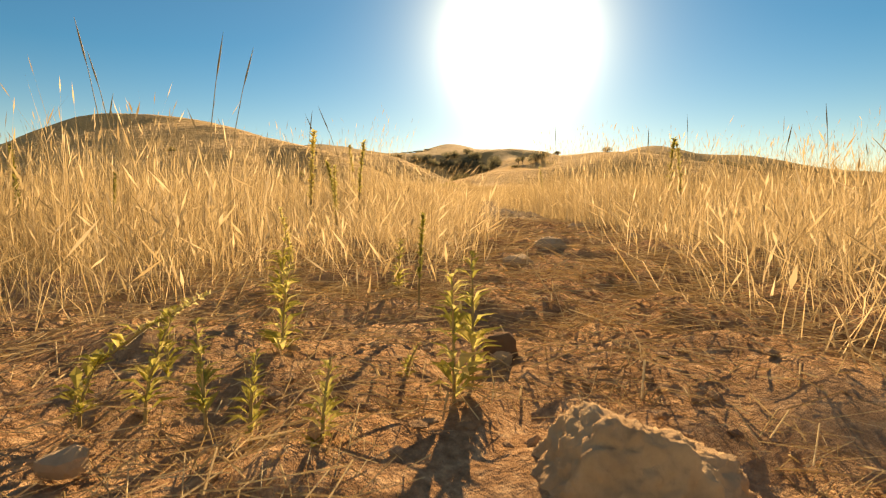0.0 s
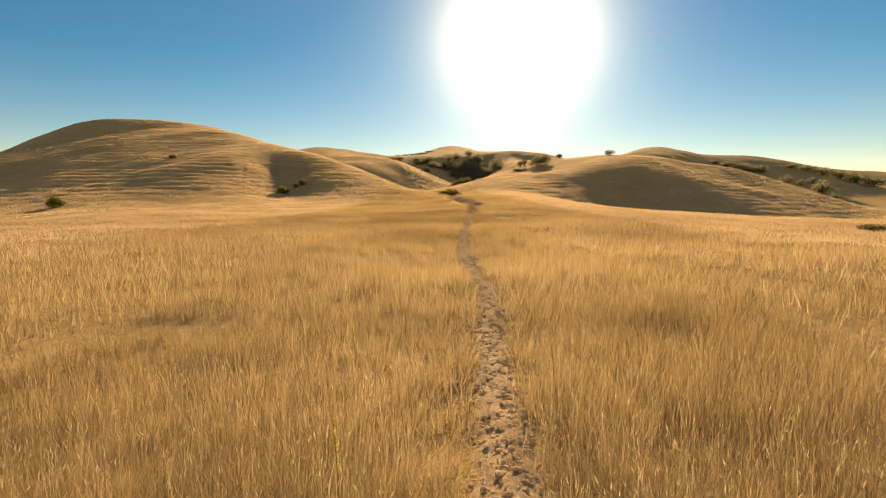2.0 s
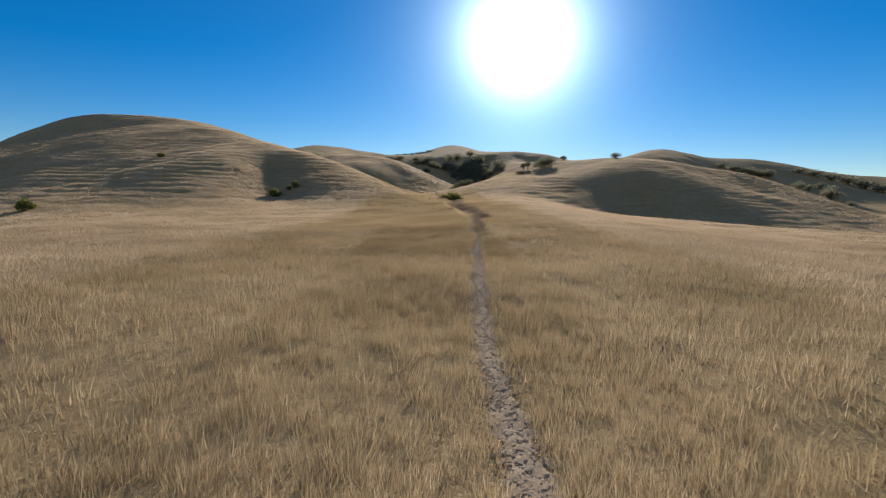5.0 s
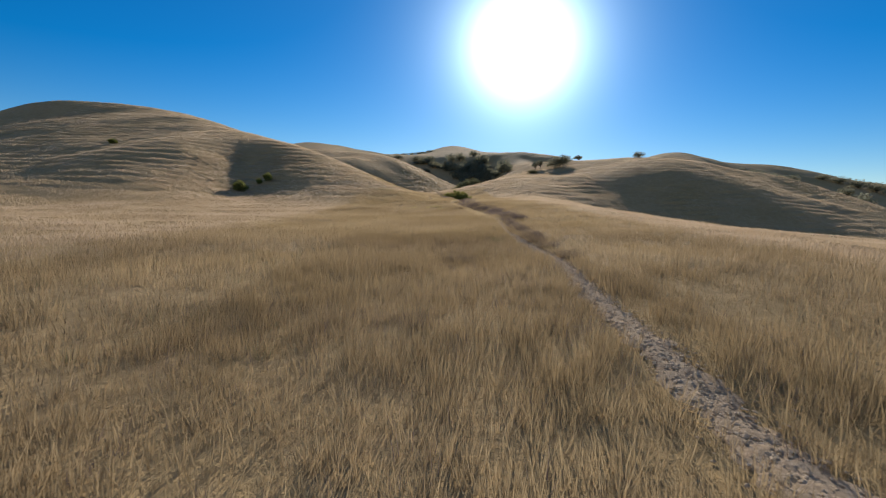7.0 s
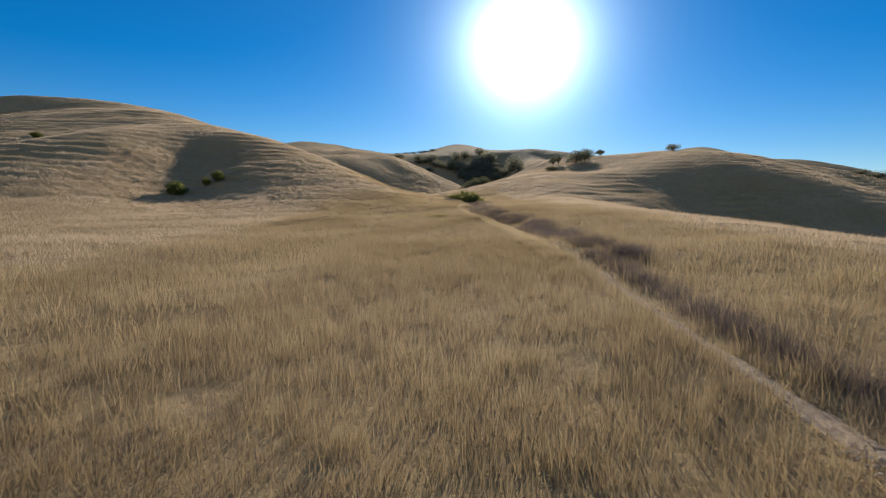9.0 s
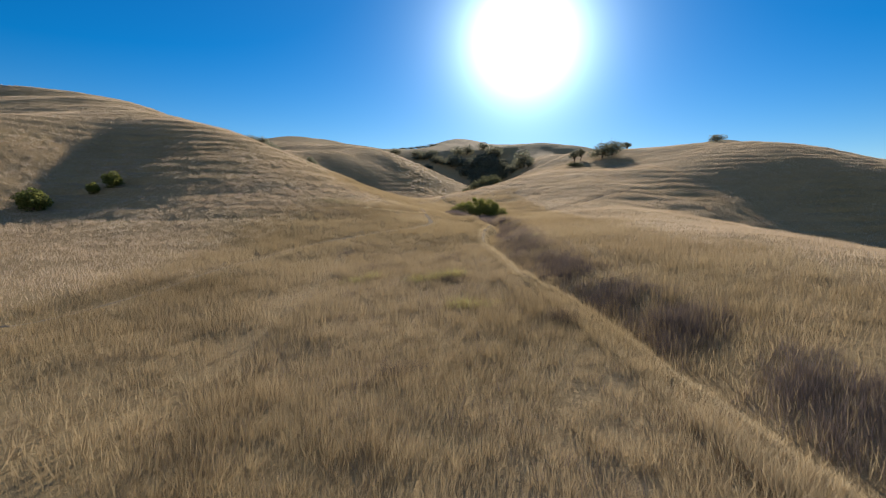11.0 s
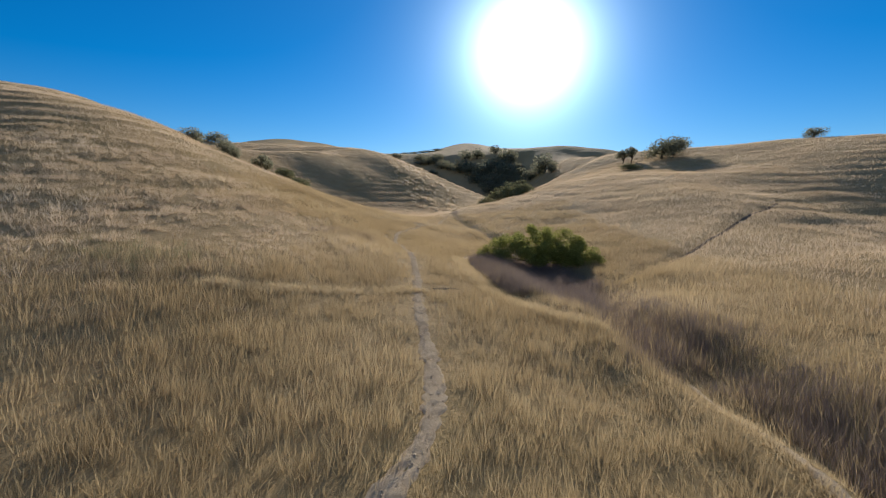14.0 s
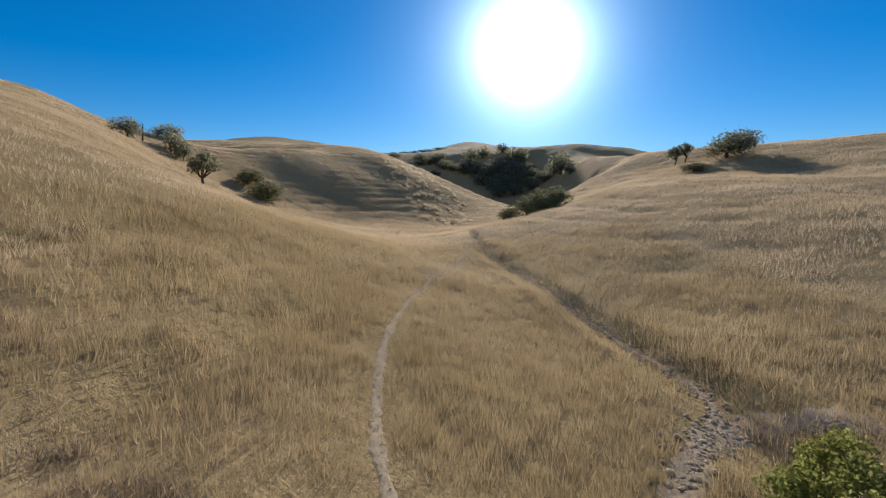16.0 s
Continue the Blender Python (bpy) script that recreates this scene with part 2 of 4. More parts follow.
LIP = [(2.9, 70), (2.75, 76), (2.6, 80), (2.4, 82), (2.16, 84.4), (2.0, 87.3), (1.75, 90), (1.2, 91.8), (0.85, 93.3), (0.75, 94.8), (0.6, 97), (0.35, 100), (0.16, 103), (0.36, 105), (0.5, 106.8), (0.7, 107.8), (0.95, 108.9), (1.35, 110.6), (1.45, 112.7), (1.5, 117)]
CREEK = [(4.8, 58), (4.6, 68), (4.2, 77), (4.0, 81), (3.9, 84), (3.5, 88), (3.0, 91.5), (2.4, 96), (2.2, 100), (2.0, 106), (2.1, 112), (1.9, 117), (1.7, 120), (1.7, 124), (1.6, 130), (1.9, 136), (1.6, 140), (0.8, 145.3), (-0.4, 152.4), (-1.97, 159.3), (-2.5, 164.3), (-2.2, 185), (-0.5, 200)]
SIDE_TRAIL = [(-40, 80), (-25, 84.5), (-15.5, 88.8), (-14.2, 91), (-13.2, 94.5), (-12.5, 97.5), (-11.7, 100.8), (-10.5, 103.4), (-9.0, 105.1), (-7.2, 106.7), (-5.7, 107.9), (-4.8, 109.0), (-4.0, 110.1), (-3.47, 111.0), (-3.25, 112.2), (-3.3, 113.5), (-3.6, 115.6), (-3.8, 117.3), (-3.98, 119.1), (-4.22, 122.4), (-4.8, 127.5), (-5.5, 131), (-6.2, 133.5), (-6.6, 136.6), (-6.75, 139), (-6.68, 142), (-6.5, 145), (-5.9, 149.7), (-4.2, 156), (-2.9, 170), (-2.6, 184)]
BANK_TRAIL = [(0.7, 116.3), (0.2, 117.6), (-0.6, 119), (-1.2, 120.3), (-1.75, 122), (-2.1, 124.5), (-2.4, 128.5), (-2.4, 130.5), (-1.9, 132), (-1.26, 133.1), (-0.4, 134.3), (0.4, 135.4), (1.5, 136.7), (1.75, 138.5), (1.4, 141.7), (0.75, 145.3), (-0.4, 152.4), (-2.0, 159.3), (-2.4, 165), (-2.3, 180)]
CROSS_TRAIL = [(-9.6, 118.0), (-8.3, 117.8), (-6.8, 118.0), (-5.4, 118.8), (-4.5, 119.3), (-3.8, 120.0), (-3.2, 120.7), (-2.55, 121.2)]
SLOPE_TRAIL = [(27, 150.5), (24.4, 147.5), (18.5, 142.1), (13.6, 136.5), (11.1, 133.8), (8.3, 130.7), (6.4, 129), (4, 126)]


# spurs and hollows worn into the lower slopes
SLOPE_FOLDS = [(2.72, -36.3, 128.7, 7.0, 13.1, 30), (-4.54, -43.1, 131.2, 7.0, 17.0, 26)]
# how the valley floor falls off to both sides
FIELD_FOLDS = [(-4.26, -110.7, 73.9, 28.0, 47.1, 28), (-0.71, 70.7, 53.8, 27.1, 45.3, -13), (-2.85, 58.3, 126.1, 21.4, 7.7, -18), (4.80, -56.8, 127.8, 11.8, 20.6, -11), (1.67, -20.0, 135.3, 7.0, 18.1, 32), (7.27, 115.8, 159.0, 27.6, 16.8, 30), (0.66, -42.3, 149.4, 7.1, 18.4, 93)]


def wave(x, y, scale, seed):
    """Smooth noise from -1 to 1 with features of about that size."""
    rng = np.random.default_rng(seed)
    h = np.zeros_like(np.asarray(x, float))
    for k in range(7):
        a, f, p = rng.uniform(0, 6.283), rng.uniform(0.7, 1.6) * 6.283 / scale, rng.uniform(0, 6.283)
        h = h + np.sin((x * np.cos(a) + y * np.sin(a)) * f + p + 1.3 * np.sin((y * np.cos(a) - x * np.sin(a)) * f * 0.6 + p * 2))
    return h / 4.0


def smooth_line(points, step):
    """Points along a line of control points, evenly spaced, rounded at the bends."""
    p = np.array(points, float)
    s = np.concatenate([[0], np.cumsum(np.hypot(*np.diff(p, axis=0).T))])
    t = np.arange(0, s[-1], step)
    q = np.stack([np.interp(t, s, p[:, 0]), np.interp(t, s, p[:, 1])], 1)
    k = max(1, int(1.2 / step))
    pad = np.pad(q, ((k, k), (0, 0)), mode="edge")
    return np.stack([np.convolve(pad[:, i], np.ones(2 * k + 1) / (2 * k + 1), "valid") for i in (0, 1)], 1)


def away(x, y, points):
    """Distance from a line of points."""
    best = np.full(np.shape(x), 1e9)
    p = np.array(points, float)
    for a, b in zip(p[:-1], p[1:]):
        d = b - a
        t = np.clip(((x - a[0]) * d[0] + (y - a[1]) * d[1]) / (d @ d), 0, 1)
        best = np.minimum(best, (x - a[0] - t * d[0]) ** 2 + (y - a[1] - t * d[1]) ** 2)
    return np.sqrt(best)


CREEK_X, CREEK_Y = np.array(CREEK).T
LIP_X, LIP_Y = np.array(LIP).T


def creek_cut(x, y):
    xc = np.interp(y, CREEK_Y, CREEK_X)
    half = np.interp(y, [58, 80, 110, 120, 130, 140, 200], [0.6, 0.75, 0.85, 1.3, 1.8, 0.9, 0.7]) * (1 + 0.25 * wave(x * 0, y, 7, 5))
    deep = np.interp(y, [60, 74, 82, 100, 118, 132, 145, 165, 200], [0, 0.12, 0.3, 0.5, 0.4, 0.3, 0.22, 0.15, 0.0])
    u = (x - xc) / half
    lip = 0.2 * np.exp(-((u + 1.55) / 0.5) ** 2) * np.clip(deep / 0.6, 0, 1)
    wide = -deep * np.exp(-u ** 4) + lip
    # the middle stretch: a sharp lip, a steep side and a long rise to the far bank
    v = x - np.interp(y, LIP_Y, LIP_X) - 0.08 * wave(x * 0, y, 1.6, 6)
    drop, rise = np.clip(v / 0.4, 0, 1), np.clip((v - 0.7) / 2.3, 0, 1)
    steep = -1.15 * deep * drop * drop * (3 - 2 * drop) * (1 - rise * rise * (3 - 2 * rise)) + 0.06 * np.exp(-((v + 0.1) / 0.25) ** 2)
    share = np.interp(y, [74, 82, 110, 115], [0, 1, 1, 0])
    return share * steep + (1 - share) * wide


def land(x, y):
    yy = np.clip(y, -80, 400)
    h = 0.01743 * yy - 0.00000401 * yy * yy - 0.006352 * np.clip(x, -100, 100) - 0.096
    for a, cx, cy, sx, sy, turn in LEFT_HILL + LEFT_SPUR + FAR_HILL + RIGHT_HILL + FAR_RIGHT_HILLS + SLOPE_FOLDS + FIELD_FOLDS:
        c, s = math.cos(radians(turn)), math.sin(radians(turn))
        u, v = ((x - cx) * c + (y - cy) * s) / sx, (-(x - cx) * s + (y - cy) * c) / sy
        h = h + a * np.exp(-0.5 * (u * u + v * v))
    return h


def terraces(x, y, h):
    """Cattle terraces: low steps along the contours of the steeper slopes."""
    e = 1.5
    slope = np.hypot(land(x + e, y) - h, land(x, y + e) - h) / e
    steep = np.clip((slope - 0.15) / 0.2, 0, 1)
    ph = (h + 0.3 * wave(x, y, 26, 11) + 0.09 * wave(x, y, 7, 12)) * 6.283 / 1.15
    broken = np.clip(0.7 + 0.6 * wave(x, y, 30, 13) + 0.45 * wave(x, y, 9, 14), 0, 1.3)
    return steep * broken * (np.interp(x, [-60, -30], [0.19, 0.14]) * np.sin(ph) + 0.08 * np.sin(2 * ph + 1.1)) * np.interp(y, [190, 230], [1, 0.8])


def relief(x, y):
    h = land(x, y)
    far = np.clip((np.abs(x) + np.maximum(y - 120, 0)) / 60, 0, 1)
    h = h + terraces(x, y, h) + creek_cut(x, y)
    calm = np.clip((np.hypot(x, y) - 3) / 8, 0, 1)
    h = h + (0.05 * wave(x, y, 5, 21) + 0.09 * wave(x, y, 14, 22)) * calm + 0.25 * far * wave(x, y, 28, 23)
    h = h - 0.2 * np.exp(-(away(x, y, SLOPE_TRAIL) / 0.4) ** 2)
    return h - 0.035 * np.exp(-(away(x, y, TRAIL) / 0.5) ** 2) * calm


def spaced(lo, hi, steps):
    """Positions from lo to hi whose spacing follows the (place, spacing) table."""
    out, (px, ps) = [lo], zip(*steps)
    while out[-1] < hi:
        out.append(out[-1] + float(np.interp(out[-1], px, ps)))
    return np.array(out)


GX = spaced(-900, 900, [(-900, 40), (-300, 10), (-140, 1.1), (-30, 1.1), (-8, 0.55), (-1, 0.55), (-0.5, 0.2), (3, 0.2), (3.5, 0.55), (8, 0.55), (30, 1.1), (150, 2.8), (300, 8), (900, 40)])
GY = spaced(-500, 1100, [(-500, 40), (-60, 6), (-8, 0.7), (62, 0.7), (68, 0.5), (145, 0.5), (165, 0.7), (255, 1.1), (400, 2.8), (600, 12), (1100, 40)])
MX, MY = np.meshgrid(GX, GY)
GZ = relief(MX, MY)


def ground_z(x, y):
    x, y = np.asarray(x, float), np.asarray(y, float)
    i = np.clip(np.searchsorted(GX, x) - 1, 0, len(GX) - 2)
    j = np.clip(np.searchsorted(GY, y) - 1, 0, len(GY) - 2)
    u, v = (x - GX[i]) / (GX[i + 1] - GX[i]), (y - GY[j]) / (GY[j + 1] - GY[j])
    return (GZ[j, i] * (1 - u) + GZ[j, i + 1] * u) * (1 - v) + (GZ[j + 1, i] * (1 - u) + GZ[j + 1, i + 1] * u) * v


def mesh_from(name, verts, faces, mat, smooth=False, tone=None):
    """A mesh from arrays of vertices and of faces with one number of corners."""
    me = bpy.data.meshes.new(name)
    verts, faces = np.asarray(verts, np.float32), np.asarray(faces, np.int32)
    n = faces.shape[1]
    me.vertices.add(len(verts))
    me.vertices.foreach_set("co", verts.ravel())
    me.loops.add(faces.size)
    me.loops.foreach_set("vertex_index", faces.ravel())
    me.polygons.add(len(faces))
    me.polygons.foreach_set("loop_start", np.arange(0, faces.size, n, dtype=np.int32))
    me.polygons.foreach_set("use_smooth", np.full(len(faces), smooth))
    me.update(calc_edges=True)
    me.materials.append(mat)
    if tone is not None:
        me.attributes.new("tone", 'FLOAT', 'POINT').data.foreach_set("value", np.asarray(tone, np.float32))
    return me


def sheet_faces(rows, cols):
    k = np.arange(rows * cols).reshape(rows, cols)
    return np.stack([k[:-1, :-1], k[:-1, 1:], k[1:, 1:], k[1:, :-1]], -1).reshape(-1, 4)


ground = new("ground", mesh_from("ground", np.stack([MX, MY, GZ], -1).reshape(-1, 3), sheet_faces(len(GY), len(GX)), SOIL, True))
tagged(ground, "dry golden grassland rising to rounded terraced hills", "ground", kind="structure")


# ---- trails ----
LIFT = 0.02


def clods(x, y, rough, seed):
    return rough * wave(x, y, 0.33, seed + 2) + rough * 0.6 * wave(x, y, 0.12, seed + 3)


def crumbs(x, y, seed):
    return np.abs(wave(x, y, 0.05, seed + 4)) * (0.5 + 0.5 * wave(x, y, 0.21, seed + 5))


def start_z(x, y):
    """The surface of the bare soil where the trail begins."""
    line = np.array(TRAIL)
    edge = np.clip(np.abs(x - np.interp(y, line[:, 1], line[:, 0])) / (np.interp(y, *zip(*START_W)) * 0.5), 0, 1)
    return ground_z(x, y) + LIFT - (LIFT + 0.025) * edge ** 4 + (1 - edge ** 2) * clods(x, y, 0.012, 36) + 0.02 * crumbs(x, y, 36)


def ribbon(name, points, width, label, seed, rough=0.028, soil=None, step=0.1, across=9, grain=0.0):
    """A trodden strip of bare soil that follows the ground; width is a table of y and metres."""
    line = smooth_line(points, step)
    d = np.gradient(line, axis=0)
    d /= np.hypot(*d.T)[:, None]
    side = np.stack([d[:, 1], -d[:, 0]], 1)
    w = np.interp(line[:, 1], *zip(*width)) * (1 + 0.3 * wave(line[:, 0], line[:, 1], 1.7, seed) + 0.3 * wave(line[:, 0], line[:, 1], 0.45, seed + 1))
    u = np.linspace(-1, 1, across)
    xy = line[:, None] + side[:, None] * (u[None, :, None] * w[:, None, None] * 0.5)
    x, y = xy[..., 0], xy[..., 1]
    edge = np.abs(u)[None]
    z = ground_z(x, y) + LIFT - (LIFT + 0.025) * edge ** 4 + (1 - edge ** 2) * clods(x, y, rough, seed) + grain * crumbs(x, y, seed)
    ob = new(name, mesh_from(name, np.stack([x, y, z], -1).reshape(-1, 3), sheet_faces(*x.shape), soil or DIRT, True))
    return tagged(ob, label, "trail", kind="structure")


TRAIL_W = [(-6, 0.6), (0, 0.66), (2, 0.6), (6, 0.54), (12, 0.62), (30, 0.74), (38, 0.7), (43, 0.5), (49, 0.56), (53, 0.4), (58, 0.26), (62, 0.26), (64.5, 0.42), (67, 0.2), (80, 0.06), (92, 0.08), (93, 0.2), (95, 0.22), (97, 0.1), (100, 0.1), (103, 0.24), (104.5, 0.36), (108.5, 0.36), (110.6, 0.26), (115, 0.12)]
SIDE_W = [(80, 0.08), (98, 0.1), (103, 0.16), (107, 0.34), (110, 0.42), (114, 0.4), (126, 0.34), (140, 0.27), (150, 0.2), (170, 0.08), (184, 0.06)]
BANK_W = [(116, 0.12), (121, 0.18), (124, 0.24), (129, 0.26), (131, 0.3), (133.5, 0.75), (135.3, 0.55), (138, 0.3), (150, 0.2), (165, 0.14), (180, 0.08)]
START_W = [(-6, 2.6), (0.4, 2.4), (1.2, 1.4), (2.2, 0.7), (6, 0.5)]
ribbon("trail_start", [p for p in TRAIL if p[1] < 3], START_W, "bare red-brown soil with clods where the trail begins", 36, 0.012, START_DIRT, 0.02, 95, 0.02)
ribbon("trail", [p for p in TRAIL if 1 < p[1] < 68], TRAIL_W, "bare trodden foot trail of dry brown soil", 31, 0.016, None, 0.06, 13, 0.006)
ribbon("trail_creek", [p for p in TRAIL if p[1] > 91], TRAIL_W, "narrow pale trail along the creek bank", 33, 0.02, PALE_WORN)
ribbon("trail_side", SIDE_TRAIL, SIDE_W, "narrow pale trail worn through the grass", 41, 0.02, PALE_WORN)
ribbon("trail_bank", BANK_TRAIL, BANK_W, "pale broken earth along the creek bank", 45, 0.03, DIRT)
ribbon("creek_bed", [(-0.3, 134.4), (0.6, 135.5), (1.6, 136.3), (2.6, 136.5), (3.6, 136.2), (4.6, 135.6)], [(134, 0.7), (136, 1.1), (137, 1.0)], "pale stony bare bed of the dry creek", 47, 0.03, DIRT)
ribbon("trail_cross", CROSS_TRAIL[5:], [(117, 0.12), (122, 0.24)], "narrow trail crossing the grass, shade put into its dark soil", 51, 0.02, RUT_SHADE_DIRT)
ribbon("trail_slope", SLOPE_TRAIL, [(125, 0.2), (151, 0.34)], "narrow rut climbing the grassy slope, shade put into its dark soil", 61, 0.012, RUT_SHADE_DIRT)

# ---- grass ----
def trodden(x, y):
    """1 where feet and water keep the ground bare, 0 in the grass."""
    half = np.interp(y, *zip(*TRAIL_W)) * 0.5
    ragged = 0.35 * wave(x, y, 0.55, 91)
    bare = np.clip(1.2 + ragged - away(x, y, TRAIL) / np.maximum(half, 0.02), 0, 1)
    half = np.interp(y, *zip(*SIDE_W)) * 0.5
    bare = np.maximum(bare, np.clip(1.3 + ragged - away(x, y, SIDE_TRAIL) / half, 0, 1))
    bare = np.maximum(bare, np.clip(1.2 - away(x, y, CROSS_TRAIL) / 0.3, 0, 0.8))
    half = np.interp(y, *zip(*BANK_W)) * 0.5
    bare = np.maximum(bare, np.clip(1.05 + ragged - away(x, y, BANK_TRAIL) / half, 0, 1))
    bare = np.maximum(bare, np.clip(1.5 - np.hypot((x + 4.1) / 0.85, (y - 7.4) / 0.5) + ragged, 0, 0.95))
    bare = np.maximum(bare, np.clip(1.1 - np.hypot((x + 0.85) / 0.5, (y - 43.8) / 0.35), 0, 0.8))
    bare = np.maximum(bare, browsed(x, y))
    return np.maximum(bare, np.clip(1.2 - away(x, y, SLOPE_TRAIL) / 0.24, 0, 1))


def browsed(x, y):
    """Share of the grass that is gone where the slope stands in tussocks."""
    near = 0.88 * np.exp(-(((x + 13.5) / 6.2) ** 2 + ((y - 126) / 7.0) ** 2) ** 2)
    far = 0.75 * np.exp(-(((x + 25) / 13) ** 2 + ((y - 118) / 10) ** 2) ** 2)
    far = np.maximum(far, 0.7 * np.exp(-(((x + 19.5) / 8) ** 2 + ((y - 130) / 9) ** 2) ** 2))
    return np.maximum(near, far)


def scattered(rng, x0, x1, y0, y1, per_m2):
    n = int((x1 - x0) * (y1 - y0) * per_m2)
    return rng.uniform(x0, x1, n), rng.uniform(y0, y1, n)


def sward(name, rng, x, y, blades, spread, tall, wide, lean, mat, label, bent=False, heads=0.0, keep_off=True, tone_at=(0.5, 0.22), tidy=False):
    """Tufts of grass at x, y: blades that splay from each tuft, one mesh."""
    if keep_off:
        ok = rng.uniform(0, 1, len(x)) > trodden(x, y)
        x, y = x[ok], y[ok]
    lush = np.clip(0.55 + 0.45 * np.clip(y / 5, 0, 1) - 0.15 + 0.2 * wave(x, y, 9, 71) + 0.16 * wave(x, y, 2.3, 72), 0.4, 1.5)
    tuft_tone = np.clip(tone_at[0] + 0.16 * wave(x, y, 12, 73) - np.interp(y, [1.5, 3, 7, 10, 30, 40, 50, 60, 80, 89, 97, 105, 150], [0, 0.13, 0.13, 0.06, 0.28, 0.42, 0.42, 0.24, 0.18, 0.25, 0.17, 0.08, 0.08]) + rng.normal(0, 0.12, len(x)) * np.interp(y, [12, 34], [1, 0.45]), 0, 1)
    worn = np.minimum(away(x, y, TRAIL), np.minimum(np.minimum(away(x, y, SIDE_TRAIL), away(x, y, CROSS_TRAIL) + 0.15), away(x, y, BANK_TRAIL)))
    tuft_size = lush * rng.uniform(0.7, 1.25, len(x)) * np.where(y > 70, np.clip(0.4 + worn / 1.4, 0.4, 1), np.clip(0.6 + worn / 1.2, 0.6, 1))
    n = len(x) * blades
    x, y, lush, tuft_tone, tuft_size = (np.repeat(v, blades) for v in (x, y, lush, tuft_tone, tuft_size))
    az, r = rng.uniform(0, 6.283, n), spread * np.sqrt(rng.uniform(0, 1, n))
    x, y = x + r * np.cos(az), y + r * np.sin(az)
    if tidy:
        ok = trodden(x, y) < rng.uniform(0.35, 1.0, n)
        x, y, tuft_tone, tuft_size, az = (v[ok] for v in (x, y, tuft_tone, tuft_size, az))
        n = len(x)
    z = ground_z(x, y) - 0.02
    h = tall * tuft_size * rng.uniform(0.55, 1.15, n)
    out = lean * rng.uniform(0.2, 1.4, n) * h
    tx, ty = out * np.cos(az) + 0.12 * h * rng.normal(0, 1, n), out * np.sin(az) + 0.12 * h * rng.normal(0, 1, n)
    turn = rng.uniform(0, 3.1416, n)
    wx, wy = np.cos(turn) * wide * 0.5 * rng.uniform(0.6, 1.3, n), np.sin(turn) * wide * 0.5 * rng.uniform(0.6, 1.3, n)
    tone = np.clip(tuft_tone + rng.normal(0, tone_at[1], n) * np.interp(y, [12, 34], [1, 0.45]), 0, 1)
    base = np.stack([x, y, z], 1)
    w = np.stack([wx, wy, wx * 0], 1)
    tip = base + np.stack([tx, ty, h], 1)
    k = np.arange(n)[:, None]
    if bent:
        mid = base + np.stack([tx * 0.32, ty * 0.32, h * 0.62], 1)
        v = np.stack([base - w, base + w, mid + w * 0.8, mid - w * 0.8, tip], 1).reshape(-1, 3)
        f = np.concatenate([k * 5 + [0, 1, 2], k * 5 + [0, 2, 3], k * 5 + [3, 2, 4]])
        tones = np.repeat(tone, 5)
        if heads:
            pick = np.where(rng.uniform(0, 1, n) < heads)[0]
            up = (tip - mid)[pick]
            up /= np.linalg.norm(up, axis=1)[:, None]
            long = rng.uniform(0.03, 0.07, len(pick))[:, None]
            fat = w[pick] / np.linalg.norm(w[pick], axis=1)[:, None] * rng.uniform(0.0012, 0.0028, len(pick))[:, None]
            t0 = tip[pick] - up * long * 0.5
            hv = np.stack([t0, t0 + up * long * 0.45 + fat, t0 + up * long, t0 + up * long * 0.45 - fat], 1).reshape(-1, 3)
            j = np.arange(len(pick))[:, None] * 4 + len(v)
            v, f = np.concatenate([v, hv]), np.concatenate([f, j + [0, 1, 2], j + [0, 2, 3]])
            tones = np.concatenate([tones, np.repeat(np.clip(tone[pick] + 0.2, 0, 1), 4)])
    else:
        v = np.stack([base - w, base + w, tip], 1).reshape(-1, 3)
        f = k * 3 + [0, 1, 2]
        tones = np.repeat(tone, 3)
    ob = new(name, mesh_from(name, v, f, mat, False, tones))
    return tagged(ob, label, "grass", kind="stuff")


def line_x(y):
    """Where the valley's middle line runs."""
    return np.interp(y, [0, 20, 45, 75, 100, 126, 200], [-0.2, -1.0, -1.4, -2.1, -2.6, -4.5, -4.5])


rng = np.random.default_rng(7)
DRY = "dry golden wild grass with pale seed heads"
gx, gy = scattered(rng, -5, 5, 0.5, 8.5, 40.0)
sward("near_grass", rng, gx, gy, 17, 0.16, 0.40, 0.0020, 0.38, STRAW, DRY, True, 0.3, tone_at=(0.43, 0.25), tidy=True)
gx, gy = scattered(rng, -4.6, 4.6, 4, 150, 21.0)
sward("path_grass", rng, gx + line_x(gy), gy, 22, 0.22, 0.40, 0.0076, 0.32, STRAW, DRY, tone_at=(0.52, 0.19), tidy=True)
gx, gy = scattered(rng, -15, 15, 1, 165, 10.0)
blur = wave(gx, gy, 6, 95) + rng.normal(0, 0.7, len(gx))
ok = ((np.abs(gx) > 4.2 + blur) | (gy > 148 + blur)) & ((gy > 8 + blur) | (np.abs(gx) > 4.6 + blur)) & (np.abs(gx) < 14.2 + 1.5 * blur)
sward("meadow_grass", rng, gx[ok] + line_x(gy[ok]), gy[ok], 14, 0.38, 0.38, 0.0145, 0.34, STRAW, DRY, tone_at=(0.55, 0.18), tidy=True)
# valley and hill grass toned up, painting in the haze over the distance
gx, gy = scattered(rng, -46, 46, 2, 215, 4.6)
blur = 2.2 * wave(gx, gy, 6, 94) + rng.normal(0, 1.2, len(gx))
ok = ((np.abs(gx) > 13.5 + blur) | (gy > 163 + blur)) & (np.abs(gx) < gy * 0.97 + 6)
